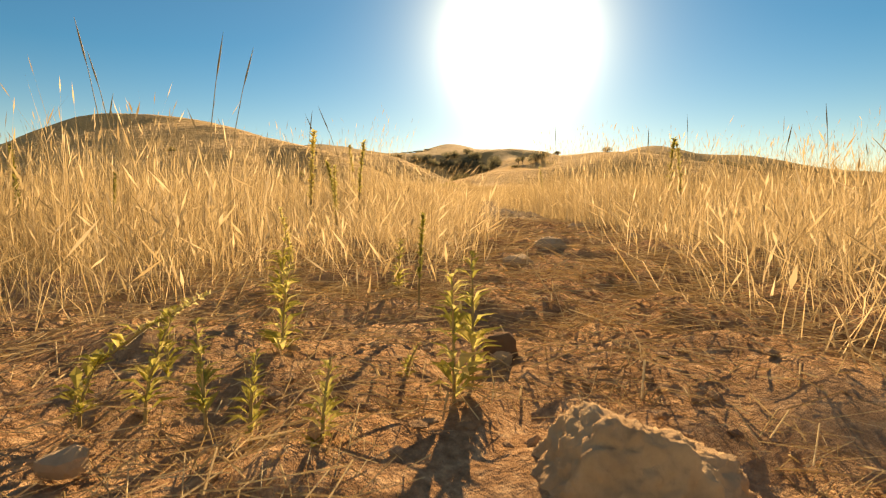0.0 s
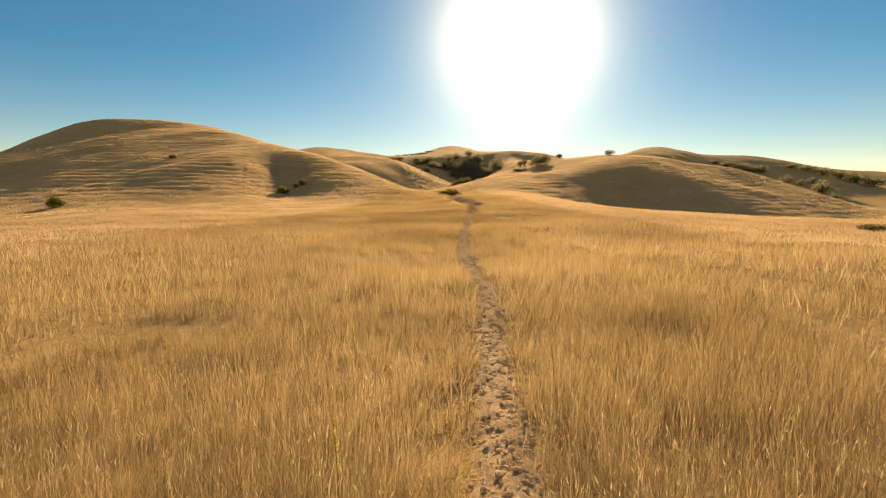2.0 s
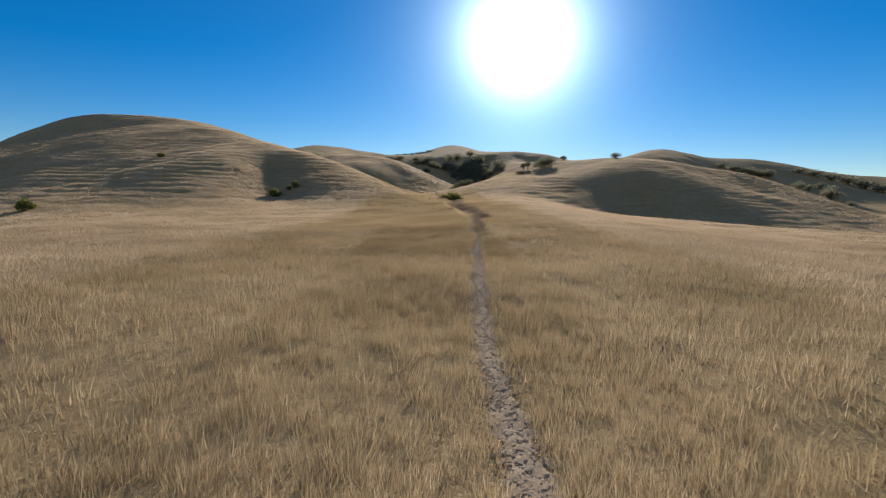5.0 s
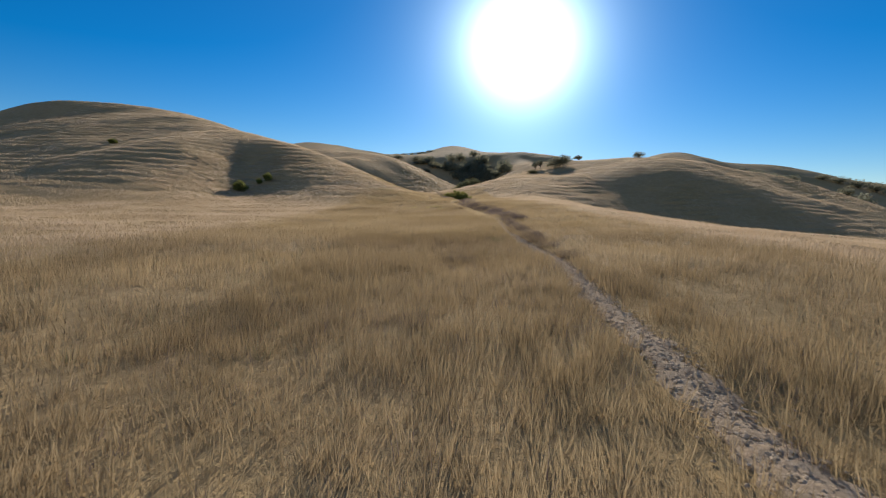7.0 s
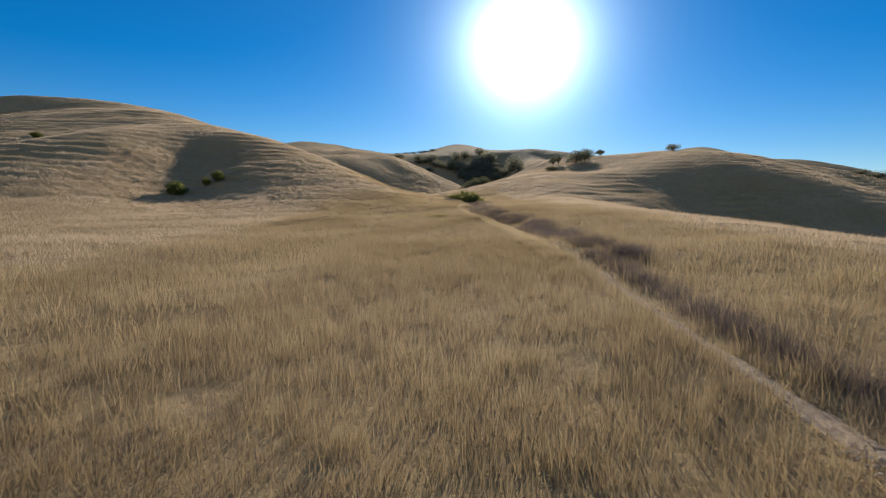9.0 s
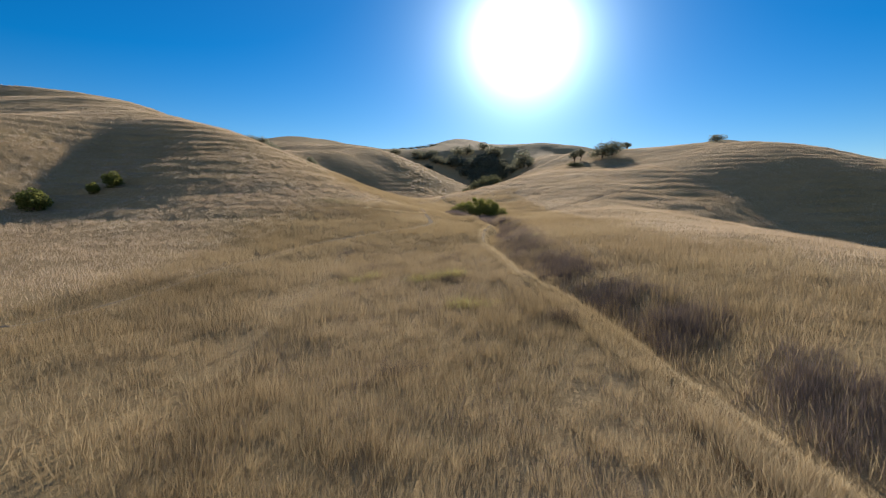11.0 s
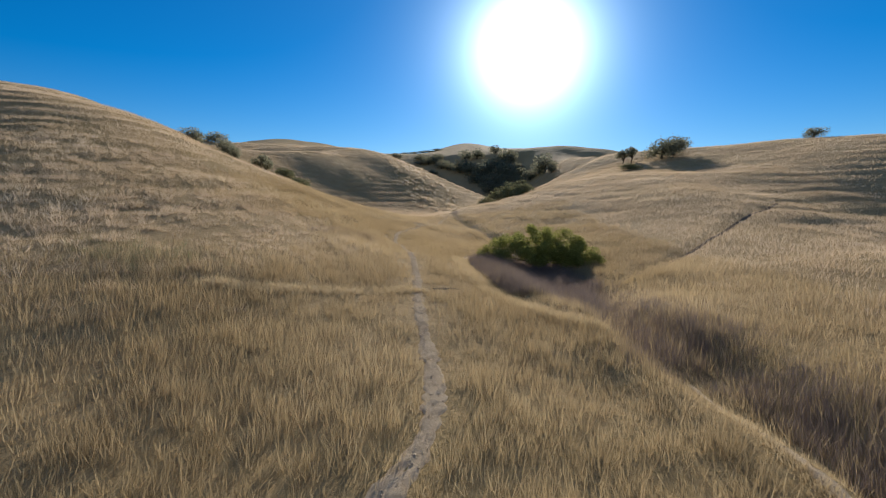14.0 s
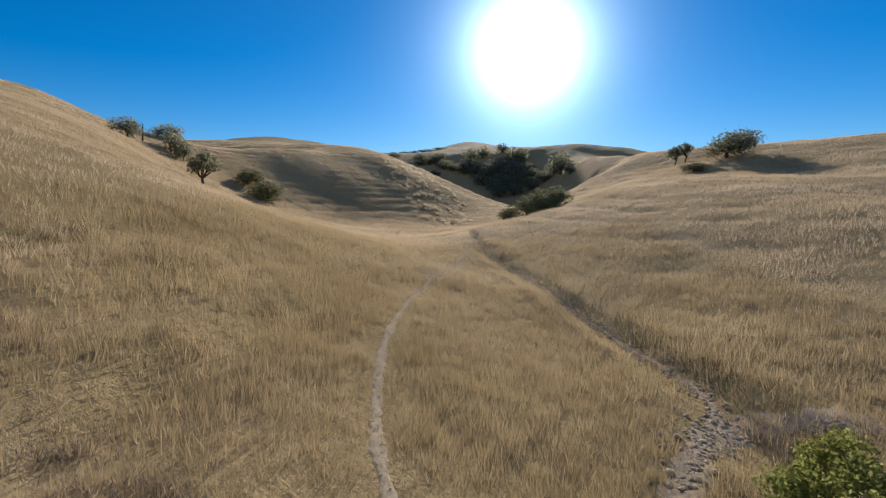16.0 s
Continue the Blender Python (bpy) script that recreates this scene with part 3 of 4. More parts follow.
sward("valley_grass", rng, gx[ok] + line_x(gy[ok]), gy[ok], 15, 0.62, 0.30, 0.020, 0.5, HILL_STRAW, DRY, tone_at=(0.66, 0.11))
gx, gy = scattered(rng, -135, 110, 25, 285, 2.2)
ok = ((np.abs(gx) > 45) | (gy > 214)) & (np.abs(gx) < gy * 0.97 + 6)
sward("hill_grass", rng, gx[ok] + line_x(gy[ok]), gy[ok], 7, 0.7, 0.28, 0.055, 0.55, HILL_STRAW, DRY, tone_at=(0.72, 0.11))
gx, gy = scattered(rng, -160, 140, -40, 300, 0.6)
ok = (np.abs(gx) > gy * 0.97 + 6) | (gx < -133) | (gx > 108)
sward("outer_grass", rng, gx[ok], gy[ok], 4, 0.5, 0.42, 0.16, 0.5, HILL_STRAW, DRY, tone_at=(0.55, 0.14))
# thicker grass beside the last stretch of the way
gx, gy = scattered(rng, 0, 16, 84, 150, 11)
gx = np.where(gx < 8, gx - 16, gx - 6)
sward("flank_grass", rng, gx, gy, 15, 0.24, 0.36, 0.010, 0.32, STRAW, DRY, tone_at=(0.46, 0.16), tidy=True)
# pale tussocks on the foot of the slope
gx, gy = scattered(rng, -52, -14, 104, 140, 2.3)
ok = rng.uniform(0, 1, len(gx)) < 0.75 + 0.4 * wave(gx, gy, 9, 75)
sward("tussocks", rng, gx[ok], gy[ok], 34, 0.22, 0.32, 0.015, 0.75, HILL_STRAW, "pale bleached tussocks on the slope", keep_off=False, tone_at=(0.8, 0.17))
gx, gy = scattered(rng, -24, -6, 115, 139, 4.2)
ok = rng.uniform(0, 1, len(gx)) < 2.2 * browsed(gx, gy) + 0.25 * wave(gx, gy, 4, 75)
sward("near_tussocks", rng, gx[ok], gy[ok], 42, 0.17, 0.27, 0.010, 0.9, HILL_STRAW, "pale bleached tussocks on the slope", keep_off=False, tone_at=(0.66, 0.22))
gx, gy = scattered(rng, -24, -1, 205, 256, 0.7)
ok = (rng.uniform(0, 1, len(gx)) < 0.6 + 0.5 * wave(gx, gy, 6, 76)) & (gx < -2 - (gy - 215) * 0.35 + 4) & (gx > -12 - (gy - 215) * 0.35)
sward("spur_tussocks", rng, gx[ok], gy[ok], 18, 0.35, 0.6, 0.07, 0.5, HILL_STRAW, "pale bleached tussocks on the spur", tone_at=(0.97, 0.08))
# dry brush in the creek bed
n = 18000
gy = rng.uniform(66, 150, n)
gx = np.interp(gy, CREEK_Y, CREEK_X) + rng.normal(0.1, 0.42, n) * np.interp(gy, [66, 80, 96, 106, 118, 128, 136, 150], [0.7, 1.4, 1.6, 2.0, 2.2, 1.6, 0.8, 0.5])
ok = (rng.uniform(0, 1, n) < (0.62 + 0.6 * wave(gx, gy, 4.5, 77)) * np.interp(gy, [131, 136, 142], [1, 0.3, 0.1])) & ((gx > np.interp(gy, LIP_Y, LIP_X) + 0.65) | (gy > 114) | (gy < 78))
gx, gy = gx[ok], gy[ok]
sward("creek_brush", rng, gx, gy, 14, 0.12, 0.44, 0.006, 0.3, BRUSH, "dark dry brown weeds filling the creek bed", tone_at=(0.5, 0.25))
gy = rng.uniform(121, 132.5, 4800)
gx = np.interp(gy, *np.array(BANK_TRAIL[3:11])[:, ::-1].T) + 0.35 + rng.uniform(0, 1, len(gy)) ** 1.3 * np.interp(gy, [121, 126, 132], [3.0, 5.2, 4.5])
ok = rng.uniform(0, 1, len(gx)) < 0.7 + 0.4 * wave(gx, gy, 2.5, 82)
sward("bush_brush", rng, gx[ok], gy[ok], 12, 0.14, 0.6, 0.007, 0.3, BRUSH, "dark dry brown weeds round the foot of the bush", tone_at=(0.56, 0.25))
# bleached grass standing along the lip of the creek
n = 7500
gy = 67 + 46 * rng.uniform(0, 1, n) ** 1.1
gx = np.interp(gy, LIP_Y, LIP_X) + 0.08 - np.interp(gy, [67, 86, 90, 93, 113], [1.0, 0.9, 0.7, 0.4, 0.4]) * rng.uniform(0, 1, n)
sward("lip_grass", rng, gx, gy, 13, 0.12, 0.36, 0.007, 0.5, STRAW, "pale low grass along the lip of the creek bed", tone_at=(0.86, 0.1), tidy=True)
path = smooth_line([p for p in BANK_TRAIL if p[1] < 132], 0.006)
gx, gy = path[:, 0] + 0.15 - 0.6 * rng.uniform(0, 1, len(path)), path[:, 1] + rng.normal(0, 0.1, len(path))
sward("bank_grass", rng, gx, gy, 13, 0.12, 0.4, 0.008, 0.5, STRAW, "pale low grass along the lip of the creek bed", keep_off=False, tone_at=(0.84, 0.1))
# greener weeds low on the slope and by the trail
gx, gy = np.concatenate([rng.normal(-12.4, 1.2, 260), rng.normal(0.15, 0.12, 30), rng.normal(-6, 3, 60), rng.normal(1.04, 0.15, 24), rng.normal(3.2, 0.25, 26)]), np.concatenate([rng.normal(119.9, 0.8, 260), rng.normal(9.9, 0.3, 30), rng.normal(40, 12, 60), rng.normal(49.5, 0.12, 24), rng.normal(103.1, 0.2, 26)])
sward("green_weeds", rng, gx, gy, 12, 0.12, 0.34, 0.009, 0.35, SAGE, "low green weeds among the dry grass", tone_at=(0.55, 0.2))
gx, gy = np.concatenate([rng.normal(c, 0.24, 20) for c in (-5.8, -5.1, -3.2, -2.5, -1.9, -1.6, -1.1, -1.75)]), np.concatenate([rng.normal(c, 0.16, 20) for c in (94.0, 94.5, 93.2, 93.4, 93.4, 89.3, 89.1, 93.7)])
sward("yellow_weeds", rng, gx, gy, 16, 0.14, 0.44, 0.009, 0.5, GREEN, "low yellow-green weeds in the dry grass", tone_at=(0.97, 0.1))
# brown weeds beside the trail and thin brown undergrowth in the grass
gy = rng.uniform(50, 68, 1500)
gx = np.interp(gy, np.array(TRAIL)[:, 1], np.array(TRAIL)[:, 0]) + 0.75 + rng.normal(0, 0.25, len(gy))
sward("trailside_brush", rng, gx, gy, 10, 0.12, 0.36, 0.006, 0.3, BRUSH, "dark dry brown weeds beside the trail", tone_at=(0.5, 0.2))
gx, gy = scattered(rng, -4.8, 4.8, 30, 104, 12)
ok = rng.uniform(0, 1, len(gx)) < (0.45 + 0.6 * wave(gx, gy, 2.6, 81)) * np.interp(gy, [30, 36, 50, 60, 74, 82, 100, 104], [0.3, 1, 1, 0.3, 0.3, 0.9, 0.9, 0.3])
sward("undergrowth", rng, gx[ok] + line_x(gy[ok]), gy[ok], 10, 0.16, 0.30, 0.007, 0.35, BRUSH, "thin brown undergrowth among the dry grass", tone_at=(0.55, 0.22))
# dark low weeds standing in the valley grass
gx, gy = np.concatenate([rng.normal(c, 0.3, 45) for c in (-1.9, -5.4, -2.0, -3.2, 1.1, -7.5, -8.1, -8.9, -8.4, -9.6, -7.4, -9.2, -4.3, -3.9, -1.05, -0.6, -0.85, 2.95, 3.0, 2.85, 2.75)]), np.concatenate([rng.normal(c, 0.25, 45) for c in (93, 96.8, 98, 84.5, 87.2, 101, 128.6, 129.7, 130.6, 131.2, 130.4, 128.3, 7.3, 7.6, 43.7, 43.8, 43.5, 44.2, 45.4, 47.6, 49.2)])
sward("dark_weeds", rng, gx, gy, 14, 0.1, 0.36, 0.006, 0.6, BRUSH, "low dark dry weeds among the grass", tone_at=(0.3, 0.2))
# low grey-green tufts along the dry creek
n = 150
gy = rng.uniform(136, 166, n)
gx = np.interp(gy, CREEK_Y, CREEK_X) + rng.normal(0.2, 0.45, n)
sward("creek_tufts", rng, gx, gy, 30, 0.16, 0.3, 0.012, 0.6, SAGE, "low grey-green tufts along the dry creek", tone_at=(0.7, 0.2))
# pale trodden grass where a path crosses
path = smooth_line(CROSS_TRAIL[:6], 0.01)
gx, gy = (path + rng.normal(0, 0.13, path.shape)).T
sward("pale_path_grass", rng, gx, gy, 18, 0.1, 0.34, 0.008, 0.9, STRAW, "pale flattened grass along a path", keep_off=False, tone_at=(1.0, 0.1))
# flattened straw and longer stems where the trail begins
gx, gy = scattered(rng, -2.6, 2.6, 0.2, 4.5, 150)
sward("trail_grass", rng, gx, gy, 9, 0.05, 0.28, 0.0016, 0.4, STRAW, DRY, True, 0.3, tidy=True)

# taller stems that stand against the sky round the start of the trail
gx, gy = scattered(rng, -4.2, 4.2, 0.5, 5.0, 90)
ok = np.abs(gx + 0.15) > 0.62 + 0.1 * wave(gx, gy, 0.9, 78) - 0.08 * gy
sward("tall_grass", rng, gx[ok], gy[ok], 6, 0.05, 0.66, 0.0018, 0.14, STRAW, "tall slender dry grass stems with seed heads", True, 0.55)
# low dry tangle at the feet of the grass
gx, gy = scattered(rng, -2.8, 2.6, -0.3, 3.6, 430)
ok = (np.abs(gx - np.interp(gy, [0, 0.6, 1.4, 3.6], [-0.27, 0.0, 0.12, 0.15])) > 0.26 + 0.1 * wave(gx, gy, 0.3, 80)) & (rng.uniform(0, 1, len(gx)) < 0.6 + 0.5 * wave(gx, gy, 0.6, 79)) & (np.hypot(gx + 0.27, gy + 0.36) > 0.55)
sward("dry_tangle", rng, gx[ok], gy[ok], 11, 0.07, 0.34, 0.0010, 1.0, STRAW, "low tangle of bent dry grass", True, 0.1, False, tone_at=(0.52, 0.28))


LITTER = leaf_material("broken_straw", [(0.0, (0.42, 0.30, 0.16)), (0.5, (0.70, 0.55, 0.33)), (1.0, (0.90, 0.78, 0.55))], (0.9, 0.88, 0.8), 0.5)


def straw_litter(n, seed):
    rng = np.random.default_rng(seed)
    share = n * 5 // 6
    y = np.concatenate([-0.42 + 2.6 * rng.uniform(0, 1, share) ** 1.5, rng.uniform(-0.5, 46, n - share)])
    line = np.array(TRAIL)
    x = np.interp(y, line[:, 1], line[:, 0]) + np.where(np.arange(n) < share, rng.uniform(-1, 1, n) * np.clip(0.5 + 0.5 * y, 0.3, 1.0), rng.normal(0, 0.36, n))
    ok = (np.hypot((x + 0.194) / 0.10, (y + 0.15) / 0.075) > 1) & ((rng.uniform(0, 1, n) < 0.6 + 0.5 * wave(x, y, 0.4, 83)) | (y > 2))
    x, y, n = x[ok], y[ok], int(ok.sum())
    z = np.where(y < 4.5, start_z(x, y), ground_z(x, y) + 0.015) + rng.uniform(0.001, 0.012, n)
    a, length, w = rng.uniform(0, 6.283, n), rng.uniform(0.008, 0.11, n) * np.clip(0.4 + y, 0.45, 1), rng.uniform(0.0002, 0.0010, n) * np.clip(0.55 + y, 0.5, 1)
    lay_straws("straw", x, y, z, a, length, w, rng.normal(0, 0.12, n), rng.uniform(0, 1, n), "broken straw lying on the bare soil")


def lay_straws(name, x, y, z, a, length, w, tilt, tone, label):
    """Straws as thin three-sided bars, one mesh."""
    n = len(x)
    d = np.stack([np.cos(a) * length, np.sin(a) * length, tilt * length], 1) * 0.5
    s = np.stack([-np.sin(a) * w, np.cos(a) * w, 0 * w], 1)
    c = np.stack([x, y, z], 1)
    top = np.array([0, 0, 1.0]) * w[:, None]
    v = np.stack([c - d - s, c - d + s, c - d + top, c + d - s, c + d + s, c + d + top], 1).reshape(-1, 3)
    k = np.arange(n)[:, None] * 6
    f = np.concatenate([k + q for q in ([0, 3, 5], [0, 5, 2], [2, 5, 4], [2, 4, 1], [1, 4, 3], [1, 3, 0])])
    ob = new(name, mesh_from(name, v, f, LITTER, False, np.repeat(tone, 6)))
    tagged(ob, label, "straw", kind="stuff")


def broken_stalks(n, seed):
    """Thicker pale stalks lying and leaning on the soil where the trail begins."""
    rng = np.random.default_rng(seed)
    y = -0.24 + 1.0 * rng.uniform(0, 1, n) ** 1.5
    x = rng.uniform(-0.62, 0.35, n)
    ok = (np.hypot((x + 0.194) / 0.085, (y + 0.15) / 0.075) > 1) & (rng.uniform(0, 1, n) < 0.55 + 0.5 * wave(x, y, 0.25, 84) + 0.4 * (x > -0.12))
    x, y, n = x[ok], y[ok], int(ok.sum())
    length, tilt = rng.uniform(0.015, 0.06, n) * np.clip(0.8 + y, 0.7, 1.3), rng.normal(0, 0.3, n)
    z = start_z(x, y) + 0.002 + np.abs(tilt) * length * 0.45
    lay_straws("broken_stalks", x, y, z, rng.uniform(0, 6.283, n), length, rng.uniform(0.0005, 0.0011, n) * np.clip(0.9 + y, 0.75, 1.5), tilt, rng.uniform(0.55, 1, n), "pale broken grass stalks on the bare soil")


straw_litter(52000, 3)
broken_stalks(620, 4)

# ---- things: helpers ----
def part(name, me, parent, label=""):
    ob = new(name, me)
    ob.parent = parent
    if label:
        ob["label"] = label
    return ob


def thing(name, label, category, group=""):
    return tagged(new(name), label, category, group)


def bm_mesh(name, bm, mat, smooth=True):
    me = bpy.data.meshes.new(name)
    bm.to_mesh(me)
    bm.free()
    me.polygons.foreach_set("use_smooth", np.full(len(me.polygons), smooth))
    me.materials.append(mat)
    return me


def tube(bm, points, radii, sides=6):
    """A tapered limb through the points."""
    rings = []
    for i, (p, r) in enumerate(zip(points, radii)):
        p = Vector(p)
        d = (Vector(points[min(i + 1, len(points) - 1)]) - Vector(points[max(i - 1, 0)])).normalized()
        u = d.orthogonal().normalized()
        v = d.cross(u)
        rings.append([bm.verts.new(p + (u * math.cos(a) + v * math.sin(a)) * r) for a in (6.2832 * k / sides for k in range(sides))])
    for a, b in zip(rings[:-1], rings[1:]):
        for k in range(sides):
            bm.faces.new((a[k], a[(k + 1) % sides], b[(k + 1) % sides], b[k]))
    bm.faces.new(rings[-1])


def crown_mesh(name, rng, lobes, leaves, size, mat, tone_mid=0.45):
    """Leaves in uneven lobes (x, y, z, radius, flatness): dense shells with some leaves inside."""
    lobes = np.array(lobes, float)
    pick = rng.choice(len(lobes), leaves, p=lobes[:, 3] ** 2 / (lobes[:, 3] ** 2).sum())
    d = rng.normal(0, 1, (leaves, 3))
    d /= np.linalg.norm(d, axis=1)[:, None]
    lump = 1 + 0.22 * np.sin(d[:, 0] * 7 + pick) * np.sin(d[:, 1] * 6 + 2 * pick) + 0.14 * np.sin(d[:, 2] * 9 + 3 * pick)
    r = lobes[pick, 3] * np.where(rng.uniform(0, 1, leaves) < 0.8, rng.uniform(0.84, 1.06, leaves), rng.uniform(0.3, 0.9, leaves)) * lump
    c = lobes[pick, :3] + d * r[:, None] * np.stack([np.ones(leaves), np.ones(leaves), lobes[pick, 4]], 1)
    c[:, 2] = np.maximum(c[:, 2], 0.02)
    a = rng.normal(0, 1, (leaves, 3))
    a /= np.linalg.norm(a, axis=1)[:, None]
    b = np.cross(a, d + rng.normal(0, 0.5, (leaves, 3)))
    b /= np.linalg.norm(b, axis=1)[:, None] + 1e-6
    s = size * rng.uniform(0.5, 1.3, leaves)[:, None]
    v = np.stack([c - a * s, c + b * s * 0.5, c + a * s, c - b * s * 0.5], 1).reshape(-1, 3)
    k = np.arange(leaves)[:, None] * 4
    # lit clumps and shaded cores painted into tone for lobes over 0.7; paler upward
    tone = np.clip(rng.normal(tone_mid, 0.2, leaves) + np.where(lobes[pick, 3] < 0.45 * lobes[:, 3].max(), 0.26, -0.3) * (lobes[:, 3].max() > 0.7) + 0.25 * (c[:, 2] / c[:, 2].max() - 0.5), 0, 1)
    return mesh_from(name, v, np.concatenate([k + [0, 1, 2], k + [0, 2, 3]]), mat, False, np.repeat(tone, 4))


def grow_limbs(ob, rng, height, radius, lobes, lean=0.1):
    """A trunk that forks into limbs reaching the lobes of the crown, each limb a part of the trunk."""
    fork = height * rng.uniform(0.25, 0.4)
    sway = rng.normal(0, lean * height, 2) * 0.3
    top = (sway[0], sway[1], fork)
    bm = bmesh.new()
    tube(bm, [(0, 0, -0.25), (sway[0] * 0.3, sway[1] * 0.3, fork * 0.5), top], [radius * 1.4, radius * 1.05, radius * 0.8], 8)
    trunk = part("trunk", bm_mesh("trunk", bm, BARK), ob, "grey-brown bark")
    for x, y, z, r, _ in lobes:
        bm = bmesh.new()
        mid = ((x + top[0]) * 0.5 + rng.normal(0, 0.06) * height, (y + top[1]) * 0.5 + rng.normal(0, 0.06) * height, (z + fork) * 0.5)
        tube(bm, [(top[0] * 0.9, top[1] * 0.9, fork * 0.9), mid, (x, y, z)], [radius * 0.6, radius * 0.35, radius * 0.12], 5)
        for _ in range(2):
            e = rng.normal(0, r * 0.6, 3)
            tube(bm, [mid, (x + e[0], y + e[1], max(z + abs(e[2]), 0.1))], [radius * 0.22, radius * 0.06], 4)
        part("limb", bm_mesh("limb", bm, BARK), trunk)


def make_bush(seed, lobes, leaves, size, mat, name, label, category="bush", group="", trunk=(1.0, 0.05), tone_mid=0.45):
    rng = np.random.default_rng(seed)
    ob = thing(name, label, category, group)
    grow_limbs(ob, rng, trunk[0], trunk[1], lobes[:13])
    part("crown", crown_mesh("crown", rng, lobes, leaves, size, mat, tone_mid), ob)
    return ob


def dome_lobes(seed, count, flat):
    """Lobes of a unit bush: one wide and one high, standing on z = 0."""
    rng = np.random.default_rng(seed)
    out = []
    for k in range(count):
        a, r = 6.283 * k / count + rng.uniform(-0.4, 0.4), rng.uniform(0.12, 0.38)
        q = rng.uniform(0.12, 0.24)
        out.append((r * math.cos(a), r * math.sin(a), rng.uniform(0.30, 0.62), q, flat))
    return out + [(0.02, 0.0, 0.66, 0.27, flat), (0, 0, 0.34, 0.36, flat)]


def tree_lobes(seed, count, flat, clear):
    rng = np.random.default_rng(seed)
    out = []
    for k in range(count):
        a, r = 6.283 * k / count + rng.uniform(-0.5, 0.5), rng.uniform(0.18, 0.36)
        out.append((r * math.cos(a), r * math.sin(a), clear + rng.uniform(0.05, (0.9 - clear) * 0.8), rng.uniform(0.11, 0.19), flat))
    return out + [(0.03, 0.02, 0.80, 0.17, flat)]


# ---- the large bush in the creek bed ----
bush_lobes = [(0.1, 0.1, 1.42, 0.85, 0.9), (-1.45, 0.0, 1.12, 0.78, 0.9), (1.55, 0.1, 1.22, 0.82, 0.9), (0.9, 0.7, 1.35, 0.7, 0.85), (-0.7, 0.7, 1.15, 0.7, 0.85), (2.45, 0.1, 0.85, 0.66, 0.85), (-2.2, 0.1, 0.72, 0.5, 0.85),
              (-0.65, -0.5, 0.85, 0.7, 0.8), (0.75, -0.55, 0.9, 0.72, 0.8), (1.9, -0.5, 0.75, 0.65, 0.8), (2.9, -0.1, 0.5, 0.48, 0.8), (-1.5, -0.5, 0.5, 0.6, 0.8), (0.1, -0.7, 0.5, 0.7, 0.8), (1.4, -0.7, 0.45, 0.7, 0.8), (2.4, -0.5, 0.4, 0.5, 0.8),
              (0.2, 0.2, 0.7, 0.9, 0.7), (1.5, 0.2, 0.6, 0.85, 0.7)]
bush_lobes = [(x * 1.09, y * 1.14, z * 1.06 + 0.04, r * 0.98, f) for x, y, z, r, f in bush_lobes]
clump_rng = np.random.default_rng(15)
for x, y, z, r, f in list(bush_lobes):
    for _ in range(7):
        a, up = clump_rng.uniform(0, 6.283), clump_rng.uniform(-0.05, 0.98)
        side = math.sqrt(1 - up * up) * r * 0.92
        bush_lobes.append((x + side * math.cos(a), y + side * math.sin(a), max(z + up * r * f * 0.92, 0.2), r * clump_rng.uniform(0.26, 0.42), 0.9))
bush_lobes = [(x, y, z, r * (0.62 if r > 0.45 else 1.1), f) for x, y, z, r, f in bush_lobes]
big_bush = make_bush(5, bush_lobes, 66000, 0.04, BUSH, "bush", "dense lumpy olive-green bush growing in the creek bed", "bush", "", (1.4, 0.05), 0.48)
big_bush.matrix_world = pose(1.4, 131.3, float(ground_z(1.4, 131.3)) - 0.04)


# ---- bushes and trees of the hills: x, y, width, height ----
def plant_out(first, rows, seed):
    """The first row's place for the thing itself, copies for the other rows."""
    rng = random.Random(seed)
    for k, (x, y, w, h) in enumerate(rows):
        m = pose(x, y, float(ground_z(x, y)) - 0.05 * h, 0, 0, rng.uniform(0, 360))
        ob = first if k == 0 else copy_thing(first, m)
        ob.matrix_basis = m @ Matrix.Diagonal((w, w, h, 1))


SLOPE_BUSHES = [(-38.6, 117.2, 3.2, 2.1), (-35.6, 123.4, 2.1, 1.7), (-67.9, 85.1, 3.1, 2.2), (-78, 141.8, 2.5, 1.4), (-36.9, 122.4, 1.4, 1.2)]
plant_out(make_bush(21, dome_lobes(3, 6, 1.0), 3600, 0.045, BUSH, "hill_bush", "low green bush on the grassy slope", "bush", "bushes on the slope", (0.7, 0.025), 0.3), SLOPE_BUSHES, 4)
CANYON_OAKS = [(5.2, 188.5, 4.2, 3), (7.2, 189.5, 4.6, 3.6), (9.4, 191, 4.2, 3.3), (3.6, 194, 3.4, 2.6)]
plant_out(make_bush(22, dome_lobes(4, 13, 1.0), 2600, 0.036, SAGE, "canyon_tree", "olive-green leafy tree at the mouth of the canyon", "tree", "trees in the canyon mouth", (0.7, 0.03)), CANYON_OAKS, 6)
